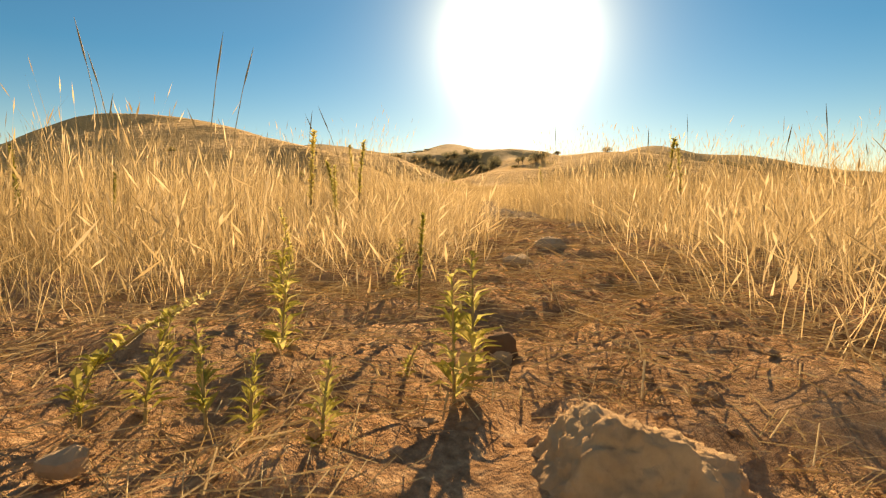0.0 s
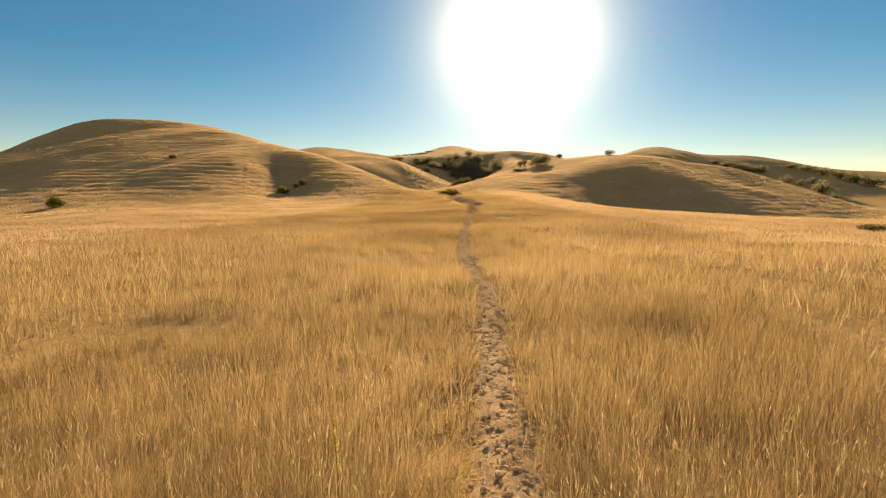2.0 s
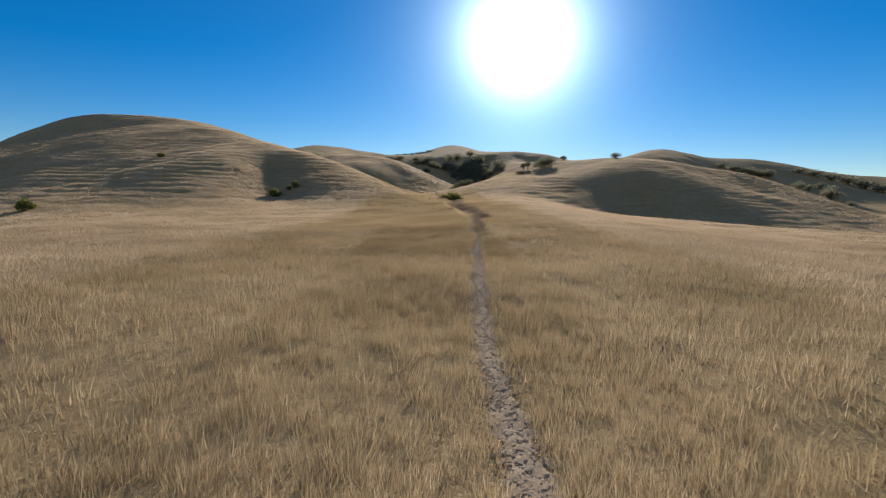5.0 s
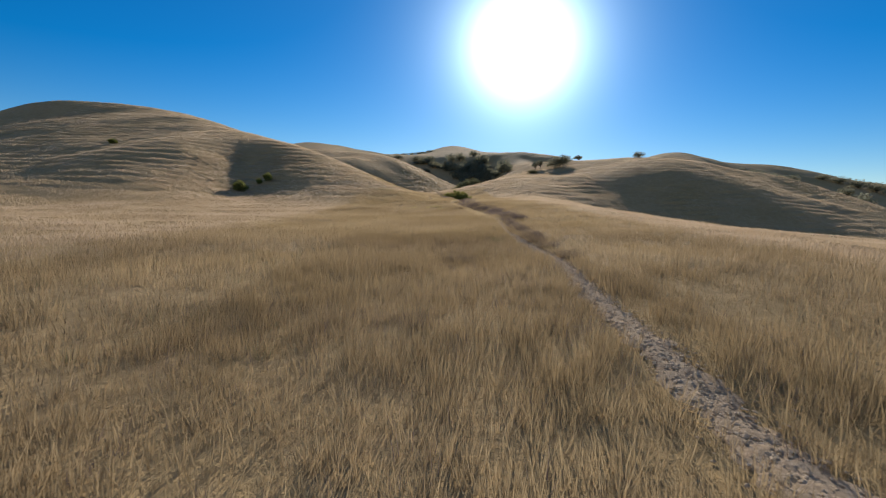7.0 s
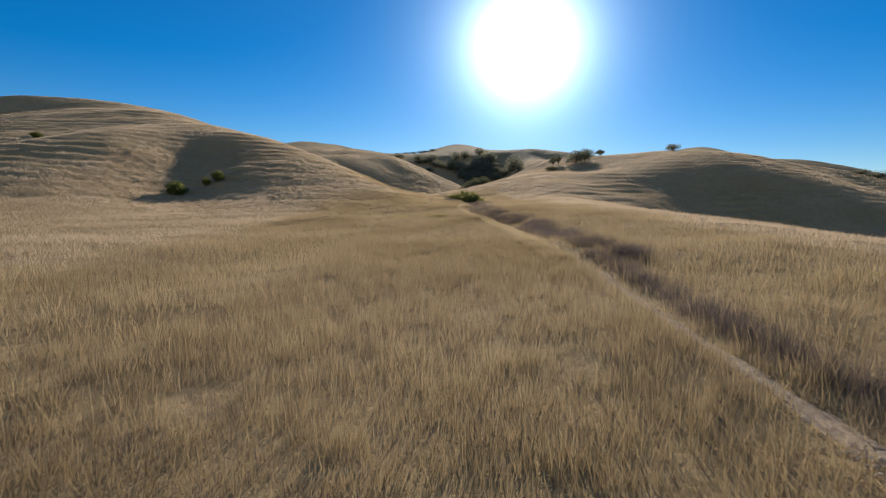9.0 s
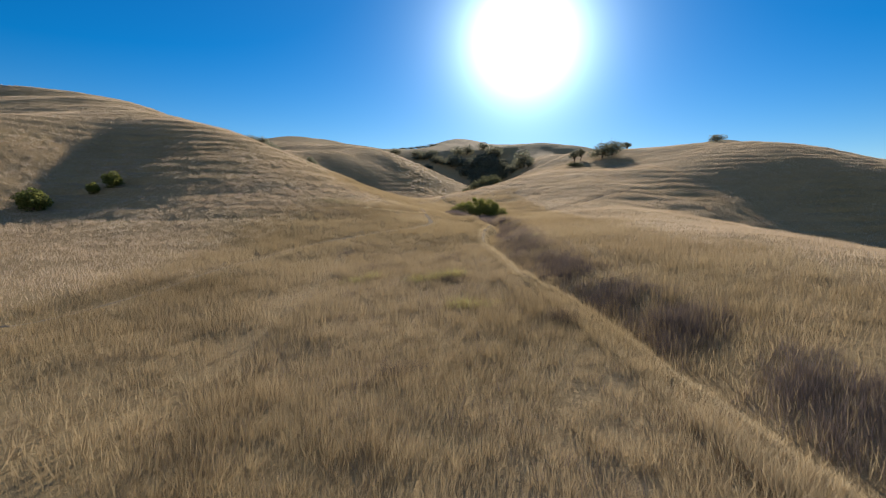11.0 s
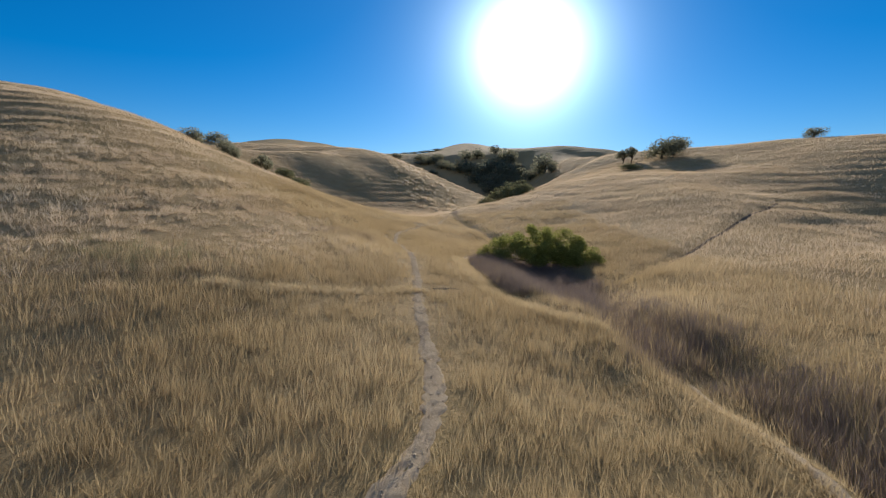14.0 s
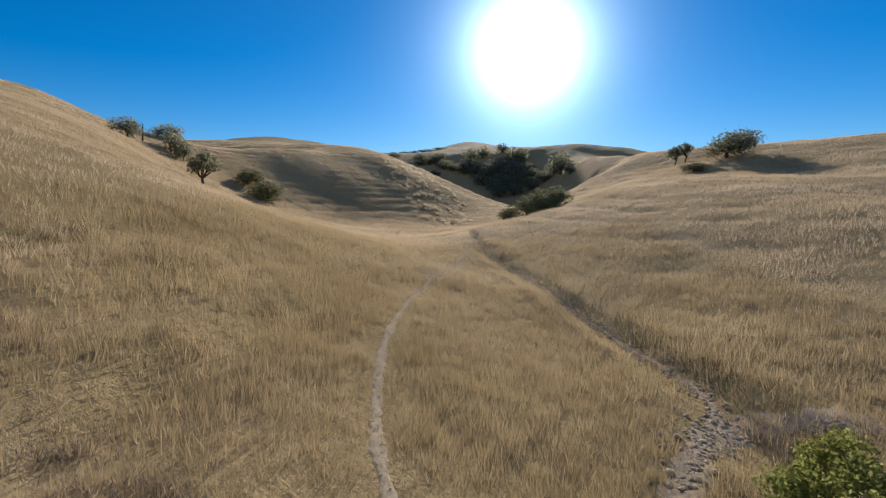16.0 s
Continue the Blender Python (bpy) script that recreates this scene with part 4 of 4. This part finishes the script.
# sparse crowns from here let the hill show through in place of haze
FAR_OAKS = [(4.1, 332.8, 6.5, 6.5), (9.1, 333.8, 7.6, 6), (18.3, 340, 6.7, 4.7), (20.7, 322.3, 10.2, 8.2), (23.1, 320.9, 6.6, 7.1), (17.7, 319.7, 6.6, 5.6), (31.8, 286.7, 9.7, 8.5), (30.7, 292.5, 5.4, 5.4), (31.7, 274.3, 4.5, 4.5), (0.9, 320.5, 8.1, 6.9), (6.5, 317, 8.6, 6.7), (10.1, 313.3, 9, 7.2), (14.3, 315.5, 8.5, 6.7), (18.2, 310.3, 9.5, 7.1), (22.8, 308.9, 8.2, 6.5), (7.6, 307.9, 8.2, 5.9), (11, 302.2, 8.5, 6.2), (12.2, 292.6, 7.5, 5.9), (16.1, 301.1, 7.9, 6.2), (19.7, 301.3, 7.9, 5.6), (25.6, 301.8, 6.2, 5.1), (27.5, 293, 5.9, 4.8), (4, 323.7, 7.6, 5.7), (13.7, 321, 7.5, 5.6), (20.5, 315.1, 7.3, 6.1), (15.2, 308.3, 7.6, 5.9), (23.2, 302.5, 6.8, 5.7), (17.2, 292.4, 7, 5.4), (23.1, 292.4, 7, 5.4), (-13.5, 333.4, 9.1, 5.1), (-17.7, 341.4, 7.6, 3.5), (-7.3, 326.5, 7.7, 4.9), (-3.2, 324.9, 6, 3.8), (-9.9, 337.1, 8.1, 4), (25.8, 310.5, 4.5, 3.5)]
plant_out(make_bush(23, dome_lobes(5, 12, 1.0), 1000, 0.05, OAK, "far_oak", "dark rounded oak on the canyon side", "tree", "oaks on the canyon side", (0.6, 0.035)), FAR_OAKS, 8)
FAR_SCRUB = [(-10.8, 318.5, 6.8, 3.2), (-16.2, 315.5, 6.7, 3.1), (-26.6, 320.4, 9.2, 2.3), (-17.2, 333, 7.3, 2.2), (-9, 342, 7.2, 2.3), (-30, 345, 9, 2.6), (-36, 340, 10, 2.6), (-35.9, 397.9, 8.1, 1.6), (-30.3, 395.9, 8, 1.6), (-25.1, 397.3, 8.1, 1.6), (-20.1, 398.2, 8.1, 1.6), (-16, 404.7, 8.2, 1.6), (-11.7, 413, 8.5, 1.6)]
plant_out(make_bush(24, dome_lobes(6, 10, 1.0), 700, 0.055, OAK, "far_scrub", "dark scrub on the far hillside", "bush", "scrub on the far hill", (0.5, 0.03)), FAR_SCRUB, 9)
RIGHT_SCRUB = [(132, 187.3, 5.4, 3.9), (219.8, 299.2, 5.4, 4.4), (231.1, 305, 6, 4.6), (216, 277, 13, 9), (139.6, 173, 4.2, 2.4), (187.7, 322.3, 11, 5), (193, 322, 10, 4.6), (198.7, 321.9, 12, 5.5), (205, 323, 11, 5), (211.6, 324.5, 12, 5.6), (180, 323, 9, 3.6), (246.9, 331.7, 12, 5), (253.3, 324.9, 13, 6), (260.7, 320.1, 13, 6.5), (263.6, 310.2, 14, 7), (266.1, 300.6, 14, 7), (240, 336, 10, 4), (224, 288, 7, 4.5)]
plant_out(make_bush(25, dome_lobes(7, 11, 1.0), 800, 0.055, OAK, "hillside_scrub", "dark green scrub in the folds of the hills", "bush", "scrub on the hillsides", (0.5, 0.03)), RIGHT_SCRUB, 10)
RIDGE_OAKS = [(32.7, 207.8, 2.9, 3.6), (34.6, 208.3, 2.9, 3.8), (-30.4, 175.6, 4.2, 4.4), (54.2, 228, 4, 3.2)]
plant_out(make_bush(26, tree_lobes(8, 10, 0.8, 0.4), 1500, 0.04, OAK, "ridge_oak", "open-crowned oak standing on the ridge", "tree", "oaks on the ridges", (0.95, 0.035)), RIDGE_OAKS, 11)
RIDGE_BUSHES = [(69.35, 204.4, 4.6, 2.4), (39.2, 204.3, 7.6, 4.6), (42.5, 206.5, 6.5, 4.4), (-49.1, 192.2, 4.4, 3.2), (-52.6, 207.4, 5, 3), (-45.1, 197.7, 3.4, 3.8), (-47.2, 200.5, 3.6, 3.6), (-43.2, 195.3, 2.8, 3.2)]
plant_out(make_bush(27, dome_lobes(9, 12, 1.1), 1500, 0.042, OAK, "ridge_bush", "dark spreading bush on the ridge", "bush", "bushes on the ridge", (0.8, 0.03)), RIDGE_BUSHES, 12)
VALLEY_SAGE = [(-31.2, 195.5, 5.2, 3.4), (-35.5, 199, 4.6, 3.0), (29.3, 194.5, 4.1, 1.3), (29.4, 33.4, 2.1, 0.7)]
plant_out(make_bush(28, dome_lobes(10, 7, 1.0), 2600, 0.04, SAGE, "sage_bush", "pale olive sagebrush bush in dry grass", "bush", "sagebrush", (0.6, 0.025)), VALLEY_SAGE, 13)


def snag(x, y, h):
    ob = thing("dead_snag", "thin grey dead snag on the ridge", "snag")
    bm = bmesh.new()
    tube(bm, [(0, 0, -0.2), (0.05, 0, h * 0.5), (0.12, 0.02, h)], [0.14, 0.1, 0.04], 6)
    tube(bm, [(0.05, 0, h * 0.5), (0.4, 0.1, h * 0.75)], [0.06, 0.02], 5)
    tube(bm, [(0.08, 0, h * 0.7), (-0.25, -0.05, h * 0.92)], [0.05, 0.02], 5)
    part("trunk", bm_mesh("trunk", bm, BARK), ob)
    ob.matrix_basis = pose(x, y, float(ground_z(x, y)))


snag(-49.9, 196.7, 2.6)

# ---- stones ----
def stone_mesh(name, seed, mat, detail=2, rough=0.28, flat=0.7):
    """A worn stone about one across, its underside at z = 0."""
    rng = random.Random(seed)
    bm = bmesh.new()
    bmesh.ops.create_icosphere(bm, subdivisions=detail, radius=0.5)
    off = Vector((rng.uniform(-9, 9), rng.uniform(-9, 9), rng.uniform(-9, 9)))
    cuts = [Vector((rng.gauss(0, 1), rng.gauss(0, 1), rng.gauss(0.4, 0.6))).normalized() for _ in range(5)]
    for v in bm.verts:
        p = v.co.copy()
        for c in cuts:
            d = p.dot(c) - 0.36
            if d > 0:
                p -= c * d * 0.85
        p *= 1 + rough * noise.noise(p * 2.2 + off) + rough * 0.5 * noise.noise(p * 6 + off)
        v.co = Vector((p.x, p.y * 0.8, max(p.z * flat, -0.16) + 0.12))
    return bm_mesh(name, bm, mat, detail > 2)


def boulder_mesh():
    """A pale angular rock: a hull of worn faces, its crest off the middle, roughened at three sizes."""
    faces = [((-0.80, -0.05, 0.60), 0.30), ((0.42, 0.15, 0.90), 0.34), ((-0.10, -0.80, 0.60), 0.29), ((0.10, 0.90, 0.45), 0.36), ((0.90, -0.25, 0.40), 0.46), ((-0.95, -0.30, 0.05), 0.44),
             ((0.45, -0.85, 0.30), 0.40), ((-0.55, -0.82, 0.15), 0.41), ((0.0, 0.0, -1.0), 0.14), ((0.62, -0.30, 0.72), 0.38), ((-0.45, 0.75, 0.5), 0.36)]
    faces = [(Vector(n).normalized(), d) for n, d in faces]
    bm = bmesh.new()
    bmesh.ops.create_icosphere(bm, subdivisions=6, radius=1.0)
    for v in bm.verts:
        d = v.co.normalized()
        r = min(k / max(n.dot(d), 0.05) for n, k in faces)
        q = d * min(r, 0.62)
        rough = 0.14 * noise.noise(q * 4 + Vector((3, 1, 7))) + 0.10 * abs(noise.noise(q * 9)) + 0.06 * noise.noise(q * 20) + 0.04 * noise.noise(q * 46) + 0.02 * noise.noise(q * 95)
        v.co = q * (1 + rough)
        v.co.z += 0.12
    return bm_mesh("stone", bm, PALE_STONE, True)


boulder = tagged(new("stone", boulder_mesh()), "pale weathered angular stone half sunk in dry soil", "stone")
boulder.matrix_basis = pose(-0.190, -0.152, float(ground_z(-0.190, -0.152)) + LIFT - 0.019, 0, 0, 4) @ Matrix.Diagonal((0.120, 0.10, 0.106, 1))
NEAR_STONES = [(-0.458, -0.128, 0.026, 1.0), (-0.221, 0.02, 0.022, 1.4), (-0.300, -0.05, 0.018, 0.8), (-0.238, -0.04, 0.02, 0.6), (-0.303, -0.088, 0.016, 0.8), (-0.021, 0.75, 0.10, 0.95), (-0.124, 0.56, 0.075, 0.8), (0.33, 1.13, 0.06, 0.8),
               (0.272, 1.53, 0.10, 0.7), (0.02, 0.35, 0.03, 0.8), (-0.32, 0.3, 0.025, 0.8), (2.0, 48.5, 0.16, 0.8), (2.3, 49.1, 0.15, 0.8), (2.35, 48.6, 0.12, 0.8)]
DARK_CLOD = stone_material("dark_clod", (0.10, 0.055, 0.035), (0.26, 0.16, 0.10))
clod = tagged(new("clod", stone_mesh("clod", 71, DARK_CLOD, 3, 0.2, 1.0)), "dark round clod of soil on the bare ground", "clod")
clod.matrix_basis = pose(-0.2195, 0.03, float(start_z(np.array(-0.2195), np.array(0.03))) - 0.001, 0, 0, 30) @ Matrix.Diagonal((0.033, 0.03, 0.042, 1))
kinds = [stone_mesh("stone", 40 + k, BROWN_STONE, 2) for k in range(4)]
for k, (x, y, s, tall) in enumerate(NEAR_STONES):
    ob = tagged(new("stone", kinds[k % 4]), "small brown stone lying on the trail", "stone", "stones on the trail")
    ob.matrix_basis = pose(x, y, float(ground_z(x, y)) + LIFT - 0.002, 0, 0, 67 * k) @ Matrix.Diagonal((s, s, s * tall, 1))


def rubble(name, seed, points, lo, hi, spread, label, per_m, mat):
    """Clods and pebbles along a trail, many small stones in one mesh."""
    rng = np.random.default_rng(seed)
    shapes = []
    for k in range(5):
        me = stone_mesh("shape", 60 + k, BROWN_STONE, 1)
        co = np.zeros(len(me.vertices) * 3)
        me.vertices.foreach_get("co", co)
        shapes.append((co.reshape(-1, 3), np.array([tuple(p.vertices) for p in me.polygons])))
        bpy.data.meshes.remove(me)
    line = smooth_line(points, 0.05)
    n = int(len(line) * 0.05 * per_m)
    verts, faces, count = [], [], 0
    for k in range(n):
        q = line[rng.integers(len(line))]
        x, y = q[0] + rng.normal(0, spread), q[1] + rng.normal(0, 0.05)
        s = lo * (hi / lo) ** (rng.uniform() ** 1.6)
        a = rng.uniform(0, 6.283)
        v, f = shapes[rng.integers(5)]
        v = v * s * np.array([rng.uniform(0.8, 1.3), rng.uniform(0.7, 1.1), rng.uniform(0.35, 0.75)])
        v = np.stack([v[:, 0] * math.cos(a) - v[:, 1] * math.sin(a) + x, v[:, 0] * math.sin(a) + v[:, 1] * math.cos(a) + y, v[:, 2] + (float(start_z(x, y)) - 0.001 if y < 4 else float(ground_z(x, y)) + 0.018)], 1)
        verts.append(v)
        faces.append(f + count)
        count += len(v)
    ob = new(name, mesh_from(name, np.concatenate(verts), np.concatenate(faces), mat))
    tagged(ob, label, "stones", kind="stuff")


rubble("trail_rubble", 5, [p for p in TRAIL if 1.5 < p[1] < 56], 0.012, 0.085, 0.19, "loose pale clods and pebbles on the bare trail", 420, CLOD)
rubble("start_pebbles", 6, [(-0.35, -0.4), (0.0, 0.6), (0.12, 2.2)], 0.002, 0.017, 0.3, "fine clods and pebbles on the bare soil", 2100, START_CLOD)
rubble("bank_rubble", 8, BANK_TRAIL, 0.02, 0.11, 0.12, "broken clods along the creek bank", 30, CLOD)
rubble("creek_stones", 12, [p for p in BANK_TRAIL if p[1] > 133], 0.03, 0.2, 0.32, "pale stones along the dry creek bed", 60, CLOD)
rubble("creek_bed_stones", 13, [(-0.3, 134.4), (1.6, 136.3), (4.4, 135.7)], 0.02, 0.14, 0.4, "pale stones and clods in the dry creek bed", 110, CLOD)
rubble("side_trail_clods", 10, [p for p in SIDE_TRAIL if 105 < p[1] < 150], 0.012, 0.06, 0.07, "small pale clods on the narrow trail", 60, CLOD)
rubble("outcrop_stones", 9, [(-9, 218), (-7.5, 213), (-5.5, 209), (-4.6, 201)], 0.15, 0.7, 1.3, "pale stones at the foot of the spur", 7, CLOD)


# ---- weeds by the trail: x, y, height, lean ----
def leaf(bm, base, way, up, length, width):
    """One folded leaf blade: two halves either side of its rib."""
    side = way.cross(up).normalized() * width * 0.5
    mid = base + way * length * 0.5 + up * length * 0.12
    tip = base + way * length - up * length * 0.05
    b, m, t = bm.verts.new(base), bm.verts.new(mid), bm.verts.new(tip)
    l, r = bm.verts.new(mid + side + up * width * 0.2), bm.verts.new(mid - side + up * width * 0.2)
    for f in ((b, l, m), (m, l, t), (b, m, r), (m, t, r)):
        bm.faces.new(f)


def weed(x, y, h, lean, seed, leafy=True, heading=None):
    h = h * (1.28 if leafy else 1.0)
    rng = random.Random(seed)
    label = "leafy yellow-green weed sprouting from bare soil" if leafy else "tall dry weed spike with small seed pods"
    ob = thing("weed", label, "weed", "weeds by the trail")
    a = rng.uniform(0, 6.283) if heading is None else heading
    pts = [Vector((math.cos(a) * lean * h * t * t, math.sin(a) * lean * h * t * t, h * t - 0.004)) for t in (0, 0.25, 0.5, 0.75, 1.0)]
    stem = bmesh.new()
    thick = max(0.0012, h * 0.012)
    tube(stem, pts, [thick, thick * 0.9, thick * 0.8, thick * 0.6, thick * 0.3], 5)
    stalk_part = part("stem", bm_mesh("stem", stem, STRAW_STEM), ob, "straw-coloured stem")
    pods = bmesh.new()
    for k in range(44 if leafy else 110):
        t = rng.uniform(0.12 if leafy else 0.35, 1.0)
        j = min(int(t * 4), 3)
        p = pts[j].lerp(pts[j + 1], t * 4 - j)
        b = a + k * 2.4 + rng.uniform(-0.3, 0.3)
        rise = rng.uniform(0.2, 0.9) if leafy else rng.uniform(0.8, 1.6)
        way = Vector((math.cos(b), math.sin(b), rise)).normalized()
        up = Vector((0, 0, 1)).cross(way).cross(way).normalized() * -1
        size = h * (0.275 * (1.2 - t * 0.8) if leafy else 0.075) * rng.uniform(0.7, 1.2)
        if leafy:
            m = Matrix((way, up.cross(way), up)).transposed().to_4x4()
            m.translation = p
            part("leaf", LEAF, stalk_part).matrix_basis = m @ Matrix.Diagonal((size, size, size, 1))
        else:
            leaf(pods, p, way, up, size, size * 0.5)
    if leafy and heading is not None:
        for k in range(46):
            p = pts[3].lerp(pts[4], rng.uniform(0, 1.1))
            way = Vector((rng.gauss(0.5, 0.6), rng.gauss(0, 0.6), rng.gauss(0.7, 0.5))).normalized()
            leaf(pods, p, way, way.orthogonal().normalized(), h * 0.07, h * 0.045)
        part("flower_tip", bm_mesh("flower_tip", pods, STRAW_PALE, False), stalk_part, "pale yellow flower buds")
    elif leafy:
        pods.free()
    else:
        part("seed_spike", bm_mesh("seed_spike", pods, GREEN_LEAF, False), stalk_part)
    ob.matrix_basis = pose(x, y, float(ground_z(x, y)) + LIFT)


STRAW_PALE = leaf_material("pale_buds", [(0.0, (0.55, 0.52, 0.24)), (1.0, (0.80, 0.76, 0.45))], (0.95, 0.9, 0.8), 0.5, 4.0, 0.3, False)
STRAW_STEM, nt, b = material("weed_stem", 0.7, 0.2)
nt.links.new(ramp(nt, noise_node(nt, 60, 4, 0.6, place(nt)), [(0.3, (0.22, 0.16, 0.07)), (0.7, (0.42, 0.33, 0.16))]), b.inputs["Base Color"])
GREEN_LEAF = leaf_material("fresh_leaf", [(0.0, (0.30, 0.30, 0.09)), (0.6, (0.50, 0.48, 0.17)), (1.0, (0.74, 0.66, 0.32))], (0.9, 0.8, 0.6), 0.6, 4.0, 0.4, False)
leaf_bm = bmesh.new()
leaf(leaf_bm, Vector((0, 0, 0)), Vector((1, 0, 0)), Vector((0, 0, 1)), 1.0, 0.32)
LEAF = bm_mesh("leaf", leaf_bm, GREEN_LEAF, False)
SPROUTS = [(-0.446, -0.081, 0.052, 0.3), (-0.406, -0.088, 0.052, 0.05), (-0.373, -0.107, 0.042, 0.1), (-0.396, 0.018, 0.072, 0.1), (-0.328, -0.133, 0.048, 0.1), (-0.295, -0.022, 0.028, 0.4), (-0.261, -0.067, 0.072, 0.1), (-0.247, -0.032, 0.074, 0.35),
           (-0.485, -0.081, 0.03, 0.3), (-0.465, -0.022, 0.045, 0.1), (-0.456, 0.199, 0.08, 0.1), (-0.327, 0.298, 0.062, 0.1)]
for k, row in enumerate(SPROUTS):
    weed(*row, 100 + k)
weed(-0.498, -0.071, 0.058, 1.05, 140, True, 0.15)
SPIKES = [(-0.295, 0.199, 0.114, 0.05), (-0.701, 1.251, 0.34, 0.05), (-0.573, 1.047, 0.22, 0.1), (-0.652, 1.908, 0.38, 0.08), (-0.60, 1.20, 0.24, 0.2), (-1.486, 1.047, 0.28, 0.1), (1.066, 2.489, 0.46, 0.05), (1.15, 2.5, 0.44, 0.1), (-1.214, 1.047, 0.2, 0.1), (-0.48, 0.33, 0.12, 0.15),
          (-0.9, 3.2, 0.5, 0.1), (-1.3, 6.0, 0.5, 0.1), (0.9, 5.2, 0.45, 0.1)]
for k, row in enumerate(SPIKES):
    weed(*row, 200 + k, False)


# ---- tall oat stalks standing over the grass: x, y, height ----
def stalk(x, y, h, lean, seed):
    rng = random.Random(seed)
    ob = thing("oat_stalk", "tall dry oat stalk with a slender seed head", "grass stalk", "tall stalks")
    a = rng.uniform(0, 6.283)
    pts = [(math.cos(a) * lean * h * t * t, math.sin(a) * lean * h * t * t, h * t - 0.02) for t in (0, 0.3, 0.6, 0.8, 1.0)]
    bm = bmesh.new()
    tube(bm, pts, [0.0018, 0.0016, 0.0014, 0.0011, 0.0006], 5)
    part("stem", bm_mesh("stem", bm, STRAW_STEM), ob)
    head = bmesh.new()
    p, q = Vector(pts[3]), Vector(pts[4])
    tube(head, [p.lerp(q, 0.1), p.lerp(q, 0.35), p.lerp(q, 0.7), q.lerp(p, -0.1)], [0.001, 0.0028, 0.0024, 0.0004], 6)
    part("seed_head", bm_mesh("seed_head", head, STRAW_STEM), ob)
    ob.matrix_basis = pose(x, y, float(ground_z(x, y)))


STALKS = [(-1.42, 1.35, 0.75, 0.1), (-1.38, 1.35, 0.7, 0.35), (-1.02, 1.2, 0.66, 0.12), (-1.0, 1.3, 0.66, 0.15), (-1.7, 1.7, 0.6, 0.1), (-0.95, 2.1, 0.6, 0.1), (-0.85, 2.3, 0.62, 0.3), (-0.75, 2.2, 0.6, 0.3), (0.9, 2.4, 0.55, 0.1), (1.3, 1.9, 0.5, 0.15), (1.7, 2.1, 0.62, 0.1), (-1.2, 5.5, 0.9, 0.05), (1.0, 5.0, 0.9, 0.05), (2.2, 4.5, 0.95, 0.05)]
for k, row in enumerate(STALKS):
    stalk(*row, 300 + k)
